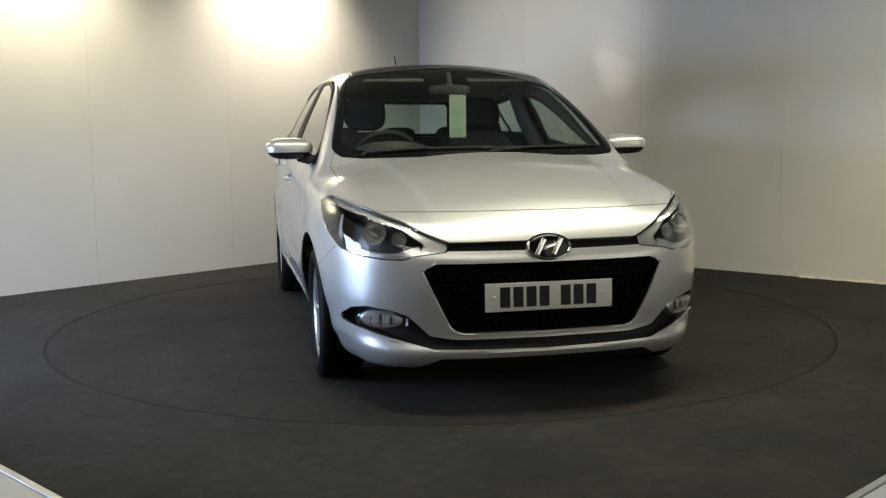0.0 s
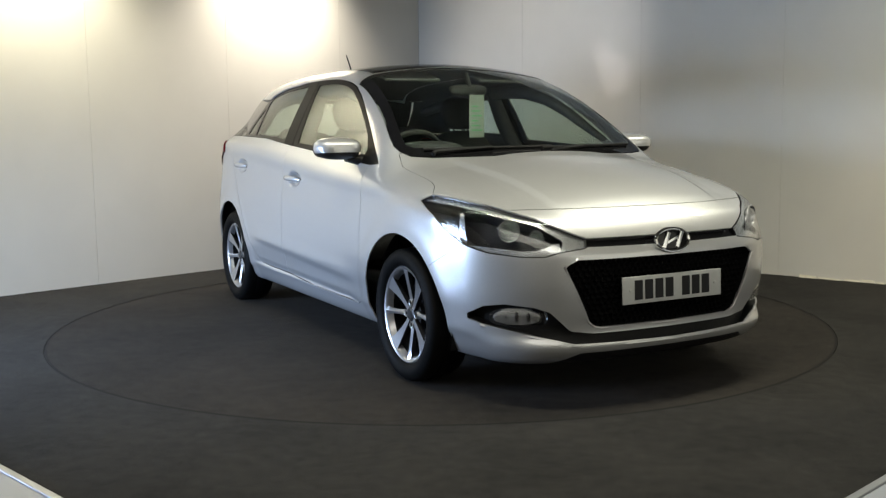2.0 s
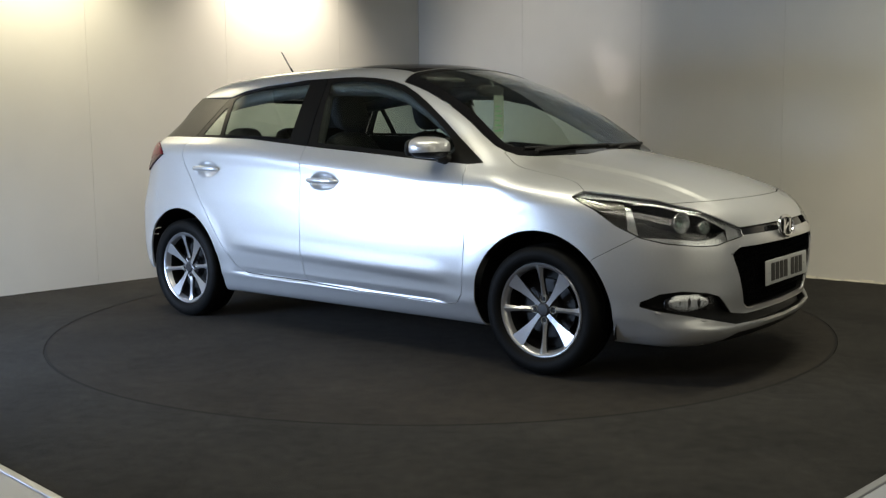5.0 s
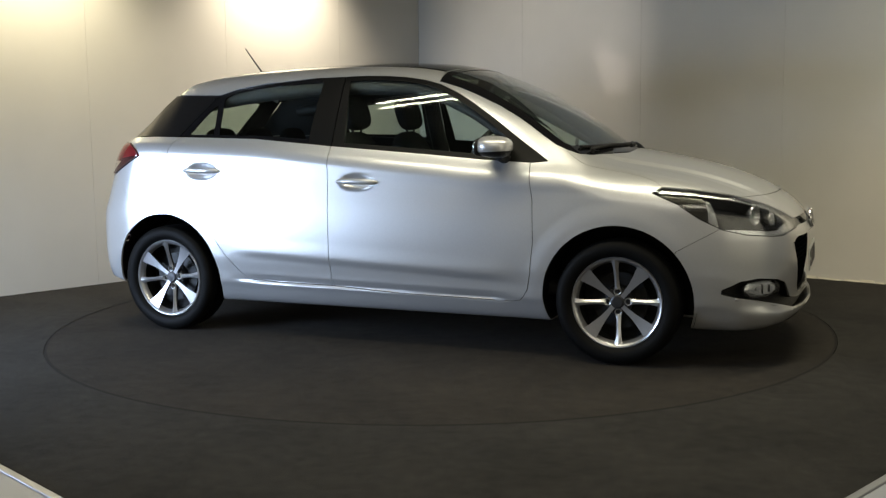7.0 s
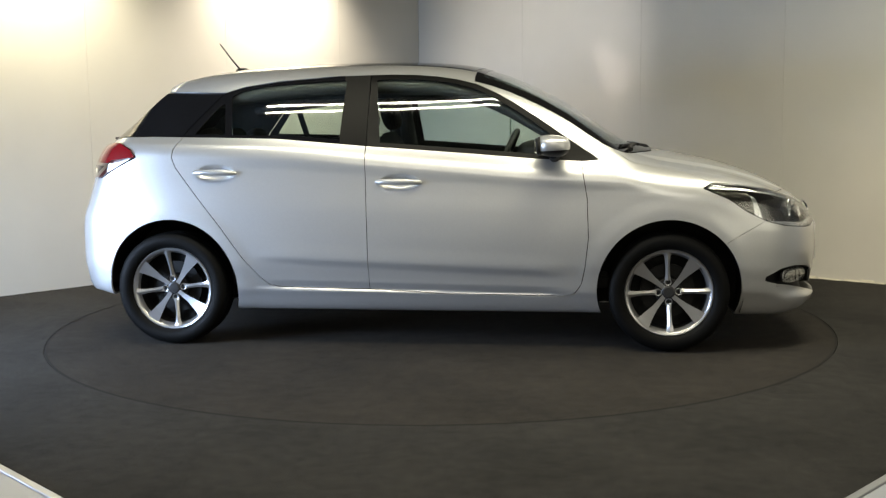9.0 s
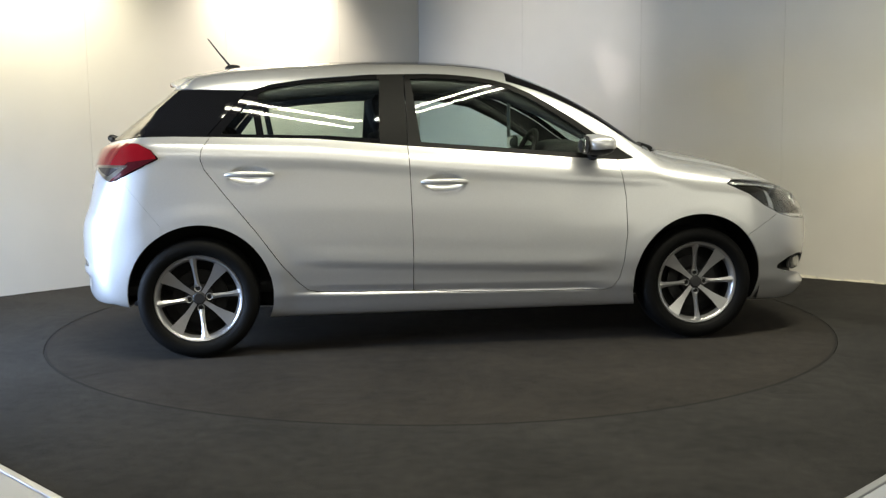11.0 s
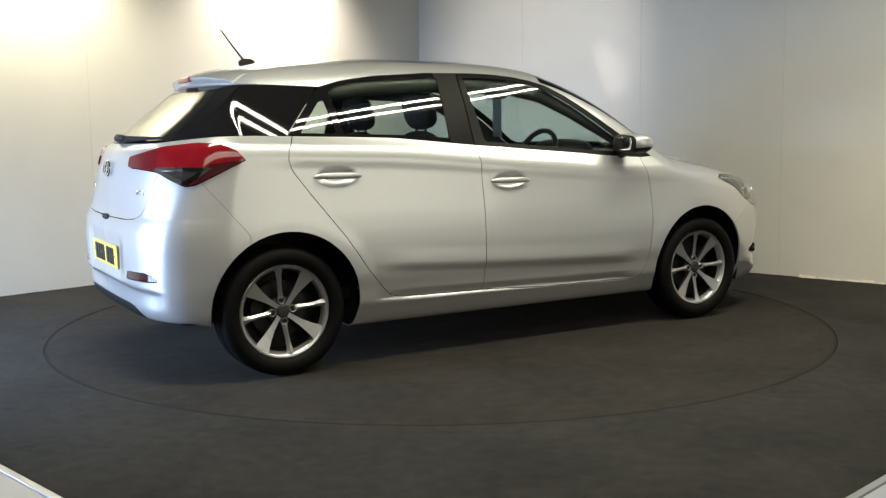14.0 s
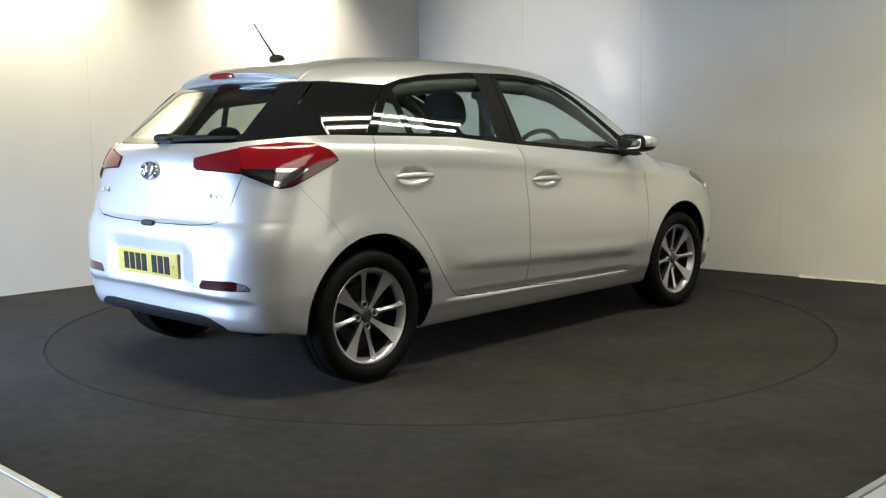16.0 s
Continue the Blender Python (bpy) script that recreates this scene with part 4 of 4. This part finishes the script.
for ob, name, side in doors:
    hx, hz = HANDLES[0] if name == "front_door" else HANDLES[1]
    yy = side * 0.864
    bm = bmesh.new()
    path = [(hx - 0.115, yy - side * 0.020, hz + 0.002), (hx - 0.095, yy - side * 0.006, hz + 0.004), (hx - 0.05, yy + side * 0.004, hz + 0.005), (hx + 0.05, yy + side * 0.004, hz + 0.004), (hx + 0.095, yy - side * 0.006, hz + 0.002), (hx + 0.115, yy - side * 0.020, hz)]
    tube(bm, path, [0.007, 0.013, 0.015, 0.015, 0.013, 0.007], 14)
    for v in bm.verts:
        v.co.y = yy + (v.co.y - yy) * 0.75
    part("door_handle", bm, PAINT, ob, "silver pull handle over a shallow cup")

# ---- front: badge, plate, mesh, fog lamps ----
def oval(bm, ry, rz, tube_r, n=48):
    rows = []
    for k in range(n):
        a = k * math.tau / n
        c, d = Vector((0, ry * math.cos(a), rz * math.sin(a))), Vector((0, math.cos(a) / ry, math.sin(a) / rz)).normalized()
        rows.append([bm.verts.new(c + d * tube_r * math.cos(j * math.tau / 8) + Vector((1, 0, 0)) * tube_r * math.sin(j * math.tau / 8)) for j in range(8)])
    for k in range(n):
        for j in range(8):
            bm.faces.new((rows[k][j], rows[k][(j + 1) % 8], rows[(k + 1) % n][(j + 1) % 8], rows[(k + 1) % n][j]))


def badge(at, turn, ry, rz, parent, backing):
    m = Matrix.Translation(at) @ turn
    bm = bmesh.new()
    oval(bm, ry, rz, 0.0075)
    bmesh.ops.transform(bm, matrix=m, verts=bm.verts)
    ring = part("badge", bm, CHROME, parent, "oval chrome badge")
    if backing:
        blob_part("badge_plate", BLACK_GLOSS, ring, (m @ Vector((-0.004, 0, 0)), (0.006, ry, rz), 2.2, m))
    for k in (-1, 1):
        bm = bmesh.new()
        box(bm, (-0.004, -0.010, -rz * 0.80), (0.008, 0.010, rz * 0.80), 0.003)
        bmesh.ops.transform(bm, matrix=Matrix.Translation((0, k * ry * 0.40, 0)) @ Matrix.Rotation(-0.52, 4, "X"), verts=bm.verts)
        bmesh.ops.transform(bm, matrix=m, verts=bm.verts)
        part("badge_bar", bm, CHROME, ring)
    bm = bmesh.new()
    box(bm, (-0.004, -ry * 0.40, -0.007), (0.006, ry * 0.40, 0.007), 0.003)
    bmesh.ops.transform(bm, matrix=m @ Matrix.Rotation(0.35, 4, "X"), verts=bm.verts)
    part("badge_bar", bm, CHROME, ring)


badge((2.093, 0, 0.655), pose(0, 0, 0, 0, -12, 0), 0.086, 0.046, front_bumper, True)
badge((-1.864, 0, 0.945), pose(0, 0, 0, 0, -4, 180), 0.062, 0.034, hatch, False)


def plate(at, turn, mat, parent, label):
    m = Matrix.Translation(at) @ turn
    bm = bmesh.new()
    box(bm, (-0.006, -0.26, -0.0555), (0.0, 0.26, 0.0555), 0.003)
    bmesh.ops.transform(bm, matrix=m, verts=bm.verts)
    base = part("number_plate", bm, mat, parent, label)
    y = -0.196
    for k in range(7):
        bm = bmesh.new()
        box(bm, (0.0, y - 0.004, -0.0395), (0.0025, y + 0.036, 0.0395))
        bmesh.ops.transform(bm, matrix=m, verts=bm.verts)
        part("bar", bm, PLATE_INK, base, "", False)
        y += 0.053 + (0.034 if k == 3 else 0)
    for s in (-1, 1):
        blob_part("screw_cap", mat, base, (m @ Vector((0.001, s * 0.222, 0)), (0.004, 0.007, 0.007), 2, m))


plate((2.104, 0, 0.464), pose(0, 0, 0, 0, -2, 0), WHITE_PLATE, front_bumper, "white number plate with plain dark bars")
plate((-1.896, 0, 0.532), pose(0, 0, 0, 0, 2, 180), YELLOW_PLATE, back_bumper, "yellow number plate with plain dark bars")

def grille_half(z):
    """Half width of the grille's opening at the height z."""
    return float(np.interp(z, (0.322, 0.345, 0.565, 0.597), (0.335, 0.385, 0.492, 0.445)))


bm = bmesh.new()
cell = 0.026
for row in range(12):
    z = 0.332 + row * cell * 0.88
    for col in range(-19, 20):
        y = (col + 0.5 * (row % 2)) * cell * 1.02
        if z > 0.59 or abs(y) > grille_half(z) - 0.014:
            continue
        x = reach(abs(y), z) - 0.026
        ring = [bm.verts.new((x, y + 0.0135 * math.sin(k * math.tau / 6), z + 0.0135 * math.cos(k * math.tau / 6))) for k in range(6)]
        cup = [bm.verts.new((x - 0.012, y + 0.0085 * math.sin(k * math.tau / 6), z + 0.0085 * math.cos(k * math.tau / 6))) for k in range(6)]
        for k in range(6):
            bm.faces.new((ring[k], cup[k], cup[(k + 1) % 6], ring[(k + 1) % 6]))
        bm.faces.new(cup)
bmesh.ops.recalc_face_normals(bm, faces=bm.faces)
tagged(part("grille_mesh", bm, GRILLE_BLACK, front_bumper, "black honeycomb grille mesh", False), kind="stuff")
# bright lip below the lower slot and frame round the grille
for name, path, r in (("slot_lip", [(reach(abs(y), z) - 0.004, y, z) for y, z in ((-0.74, 0.330), (-0.60, 0.292), (-0.45, 0.254), (-0.2, 0.246), (0, 0.245), (0.2, 0.246), (0.45, 0.254), (0.60, 0.292), (0.74, 0.330))], 0.008),
                      ("grille_frame", [(reach(abs(y), z) - 0.001, y, z) for y, z in ((-0.44, 0.602), (-0.495, 0.570), (-0.44, 0.45), (-0.385, 0.342), (-0.36, 0.324), (-0.33, 0.317), (0, 0.314), (0.33, 0.317), (0.36, 0.324), (0.385, 0.342), (0.44, 0.45), (0.495, 0.570), (0.44, 0.602))], 0.0055)):
    bm = bmesh.new()
    tube(bm, path, r, 8)
    part(name, bm, PAINT, front_bumper)
for side in (-1, 1):
    x = reach(0.640, 0.362)
    lens = blob_part("fog_lamp", LAMP_GLASS, front_bumper, ((x - 0.026, side * 0.630, 0.368), (0.020, 0.116, 0.036), 3.0, pose(0, 0, 0, 0, 0, side * 36)), label="clear fog lamp")
    lens.visible_shadow = False
    blob_part("fog_reflector", LAMP_DARK, lens, ((x - 0.046, side * 0.630, 0.368), (0.010, 0.104, 0.030), 3.0, pose(0, 0, 0, 0, 0, side * 36)))
    fog_turn = pose(0, 0, 0, 0, 0, side * 36)
    blob_part("fog_bowl", LAMP_CHROME, lens, ((x - 0.037, side * 0.630, 0.368), (0.006, 0.092, 0.027), 2.4, fog_turn))
    for off, rr in ((-0.040, 0.017), (0.004, 0.020), (0.046, 0.015)):
        blob_part("fog_facet", SMOKE, lens, ((x - 0.031 - off * 0.66, side * (0.630 + off * 0.8), 0.368), (0.004, 0.008, rr), 2.0, fog_turn))
    for yy, zz, rr in ((0.640, 0.708, 0.046), (0.555, 0.684, 0.030)):
        xx = reach(yy, zz) - 0.060
        bm = bmesh.new()
        lathe(bm, [(rr, -0.026), (rr * 0.97, -0.030), (rr * 0.85, -0.012), (rr * 0.45, 0.008), (0.0005, 0.014)], 32)
        bmesh.ops.transform(bm, matrix=pose(xx, side * yy, zz, 0, 0, 90 + side * 20), verts=bm.verts)
        part("reflector_bowl", bm, LAMP_CHROME, headlamps[side])
        blob_part("projector_lens", DARK_GLASS, headlamps[side], ((xx + 0.006, side * yy, zz), (0.014, rr * 0.55, rr * 0.55), 2.0, pose(0, 0, 0, 0, 0, side * 20)))

# ---- wipers, aerial, spoiler ----
for y0, y1, x_off in ((-0.60, 0.05, 0.0), (-0.02, 0.60, 0.0)):
    bm = bmesh.new()
    pts = []
    for k in range(9):
        y = y0 + (y1 - y0) * k / 8
        z = 1.020 + 0.006 * k / 8
        pts.append((reach(abs(y), z) + 0.012, y, z + 0.002))
    tube(bm, pts, 0.008, 8)
    tube(bm, [(pts[4][0] + 0.012, pts[4][1], pts[4][2] + 0.004), (pts[0][0] + 0.045, y0 + 0.04, 1.012), (pts[0][0] + 0.055, y0 + 0.02, 1.0)], [0.007, 0.009, 0.012], 8)
    part("wiper", bm, BLACK_PLASTIC, car, "black windscreen wiper")
bm = bmesh.new()
pts = [(reach(abs(y), 1.085 + 0.01 * abs(y), False) - 0.020, y, 1.085 + 0.01 * abs(y)) for y in (0.05, -0.06, -0.18, -0.33, -0.48)]
tube(bm, pts, [0.014, 0.017, 0.013, 0.009, 0.006], 8)
blob(bm, (reach(0, 1.085, False) - 0.022, -0.03, 1.085), (0.032, 0.075, 0.020), 2.6, pose(0, 0, 0, 0, 25, 0))
part("rear_wiper", bm, BLACK_PLASTIC, hatch, "black rear wiper")
bm = bmesh.new()
zb = height(-1.145, 0)
tube(bm, [(-1.150, 0, zb + 0.020), (-1.205, 0, zb + 0.088), (-1.268, 0, zb + 0.172)], [0.006, 0.0045, 0.0035], 8)
aerial = part("aerial", bm, BLACK_PLASTIC, car, "short black roof aerial")
blob_part("aerial_base", BLACK_PLASTIC, aerial, ((-1.135, 0, zb + 0.006), (0.045, 0.022, 0.024), 2.2))

verts, faces, n = [], [], 41
for k in range(n):
    y = -0.48 + 0.96 * k / (n - 1)
    q = abs(y) / 0.48
    tip = -1.470 + 0.085 * q**2.2
    root = -1.30
    z0 = height(root, abs(y)) + 0.001
    zt = 1.392 - 0.024 * q**2 - 0.012 * q**6
    prof = [(root, z0), ((root + tip) / 2, (z0 + zt) / 2 + 0.004), (tip + 0.015, zt + 0.001), (tip, zt - 0.007), (tip + 0.004, zt - 0.020), (tip + 0.04, zt - 0.040), (root - 0.05, z0 - 0.08)]
    verts += [(x, y, z) for x, z in prof]
for k in range(n - 1):
    for j in range(6):
        a = 7 * k + j
        faces.append((a, a + 7, a + 8, a + 1))
faces += [tuple(range(6, -1, -1)), tuple(range(7 * (n - 1), 7 * n))]
spoiler = mesh_object("roof_spoiler", verts, [f[::-1] for f in faces], PAINT, hatch)
spoiler.data.set_sharp_from_angle(angle=radians(50))
blob_part("brake_lamp", RED_GLASS, spoiler, ((-1.461, 0, 1.376), (0.014, 0.105, 0.014), 4), label="red high brake lamp")
for y in (-0.47, 0.47):
    bm = bmesh.new()
    for k, w in enumerate((0.020, 0.030, 0.030) if y < 0 else (0.022, 0.022, 0.022, 0.022)):
        yy = y - 0.045 + k * 0.034
        xx = reach(abs(yy), 0.845, False)
        box(bm, (xx - 0.004, yy - w / 2 + 0.004, 0.835), (xx + 0.004, yy + w / 2 - 0.004, 0.857), 0.001)
    part("badge_bars", bm, CHROME, hatch, "small chrome badge bars")
blob_part("tailgate_handle", BLACK_PLASTIC, hatch, ((reach(0, 0.705, False) - 0.0, 0, 0.712), (0.012, 0.055, 0.014), 3))

# ---- cabin ----
cabin = part("cabin_floor", (lambda b: (box(b, (-1.72, -0.70, 0.30), (1.0, 0.70, 0.36), 0.02), b)[1])(bmesh.new()), TRIM_GREY, car)
blob_part("dashboard", TRIM_GREY, car, ((0.86, 0, 0.85), (0.27, 0.68, 0.150), 3.4), ((0.64, -0.36, 0.985), (0.13, 0.20, 0.07), 2.6), label="black dashboard")
bm = bmesh.new()
n = 40
ring = []
turn = Matrix.Translation((0.44, -0.36, 0.94)) @ Matrix.Rotation(radians(-66), 4, "Y")
for k in range(n):
    a = k * math.tau / n
    ring.append([bm.verts.new(turn @ Vector(((0.178 + 0.015 * math.cos(j * math.tau / 8)) * math.cos(a), (0.178 + 0.015 * math.cos(j * math.tau / 8)) * math.sin(a), 0.015 * math.sin(j * math.tau / 8)))) for j in range(8)])
for k in range(n):
    for j in range(8):
        bm.faces.new((ring[k][j], ring[k][(j + 1) % 8], ring[(k + 1) % n][(j + 1) % 8], ring[(k + 1) % n][j]))
steering = part("steering_wheel", bm, BLACK_PLASTIC, car, "black steering wheel")
blob_part("steering_hub", BLACK_PLASTIC, steering, (turn @ Vector((0, 0, 0)), (0.07, 0.16, 0.022), 2.4, turn), ((0.53, -0.36, 0.885), (0.12, 0.04, 0.04), 2.4))
LEAN = pose(0, 0, 0, 0, -16, 0)
for y in (-0.36, 0.36):
    seat = blob_part("front_seat", FABRIC, car, ((0.10, y, 0.47), (0.28, 0.25, 0.10), 3.2), label="black cloth front seat")
    blob_part("backrest", FABRIC, seat, ((-0.24, y, 0.78), (0.075, 0.24, 0.34), 3.0, LEAN))
    blob_part("headrest", FABRIC, seat, ((-0.315, y, 1.215), (0.052, 0.130, 0.100), 3.0, LEAN))
    for s in (-0.05, 0.05):
        bm = bmesh.new()
        tube(bm, [(-0.29, y + s, 1.04), (-0.315, y + s, 1.17)], 0.007, 8)
        part("headrest_post", bm, STEEL, seat)
bench = blob_part("rear_seat", FABRIC, car, ((-0.72, 0, 0.50), (0.26, 0.64, 0.10), 3.6), label="black cloth rear bench")
blob_part("backrest", FABRIC, bench, ((-1.08, 0, 0.78), (0.07, 0.64, 0.26), 3.6, pose(0, 0, 0, 0, -20, 0)))
for y in (-0.40, 0.0, 0.40):
    blob_part("headrest", FABRIC, bench, ((-1.185, y, 1.075), (0.045, 0.125, 0.065), 3.0, pose(0, 0, 0, 0, -20, 0)))
bm = bmesh.new()
box(bm, (-1.66, -0.60, 0.985), (-1.20, 0.60, 1.005), 0.008)
part("parcel_shelf", bm, TRIM_GREY, car)
blob_part("rear_view_mirror", BLACK_PLASTIC, car, ((0.42, 0.0, 1.325), (0.025, 0.115, 0.032), 3.2))
bm = bmesh.new()
tube(bm, [(0.44, 0, 1.34), (0.40, 0, 1.415)], 0.014, 8)
part("mirror_stem", bm, BLACK_PLASTIC, car)
bm = bmesh.new()
box(bm, (0.449, -0.008, 1.067), (0.452, 0.085, 1.30), 0.001)
bmesh.ops.bisect_plane(bm, geom=bm.verts[:] + bm.edges[:] + bm.faces[:], plane_co=(0, 0, 1.2), plane_no=(0, 0, 1))
tag = part("paper_tag", bm, PAPER, car, "pale green paper price tag hung from the mirror", False)
for k in range(6):
    bm = bmesh.new()
    z = 1.105 + k * 0.026
    box(bm, (0.4525, 0.005, z), (0.4535, 0.07 - 0.012 * (k % 3), z + 0.007))
    part("bar", bm, GREEN_INK, tag, "", False)


def side_at(x, z):
    """The skin's half width at (x, z)."""
    ys = np.linspace(0.95, 0.2, 500)
    f = skin(np.stack([np.full(500, x), ys, np.full(500, z)], -1))
    return float(ys[int(np.argmax(f < 0))])


for side in (-1, 1):
    bm = bmesh.new()
    tube(bm, [(x, side * (side_at(x, z) - 0.062), z) for x, z in ((0.86, 0.970), (0.68, 1.085), (0.50, 1.198), (0.32, 1.288), (0.12, 1.332), (-0.15, 1.342), (-0.45, 1.340), (-0.75, 1.320), (-1.00, 1.288), (-1.25, 1.250))], [0.012, 0.022, 0.030, 0.036, 0.040, 0.040, 0.040, 0.040, 0.038, 0.034], 14)
    part("roof_rail_trim", bm, TRIM_GREY, car, "dark padded inner roof rail")
    bm = bmesh.new()
    tube(bm, [(-0.275, side * (side_at(-0.275, 1.34) - 0.075), 1.36), (-0.265, side * (side_at(-0.265, 1.2) - 0.080), 1.2), (-0.25, side * (side_at(-0.25, 1.0) - 0.085), 0.98)], [0.040, 0.046, 0.055], 12)
    part("inner_pillar_trim", bm, TRIM_GREY, car)
    bm = bmesh.new()
    box(bm, (-0.09, -0.165, -0.009), (0.09, 0.165, 0.009), 0.008, pose(0.255, side * 0.29, 1.405, 0, 17, 0))
    part("sun_visor", bm, LINING, car)


# ---- ceiling lights ----
def ceiling_light(m, length):
    root = tagged(new("ceiling_light"), "long white louvred fluorescent ceiling light", "ceiling light", "ceiling light rows")
    bm = bmesh.new()
    box(bm, (-length / 2, -0.13, 0.0), (length / 2, 0.13, 0.06), 0.01)
    part("casing", bm, CASING, root)
    for y in (-0.125, 0.0, 0.125):
        bm = bmesh.new()
        box(bm, (-length / 2, y - 0.004, -0.035), (length / 2, y + 0.004, 0.0))
        part("side_fin", bm, CASING, root, "", False)
    root.matrix_basis = m
    return root


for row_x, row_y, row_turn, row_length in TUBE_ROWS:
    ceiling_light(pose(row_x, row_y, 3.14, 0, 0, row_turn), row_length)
# casing for the added fill lamp behind the camera
ceiling_light(pose(0.0, -5.2, 3.14), 4.4)


def motions():
    rows = [(0.0, -77.5), (2.0, -62.0), (4.0, -46.6), (6.5, -27.05), (8.0, -15.3), (9.0, -7.75), (11.5, 11.36), (13.0, 22.72), (14.5, 34.2), (16.0, 45.8)]
    out = []
    for t, a in rows:
        c, s = math.cos(radians(a)), math.sin(radians(a))
        out.append((t, pose(-0.030 * c + 0.024 * s, -0.030 * s - 0.024 * c, 0, 0, 0, a)))
    walk(car, out)
    walk(turntable, [(t, pose(0, 0, 0, 0, 0, a)) for t, a in rows])


motions()
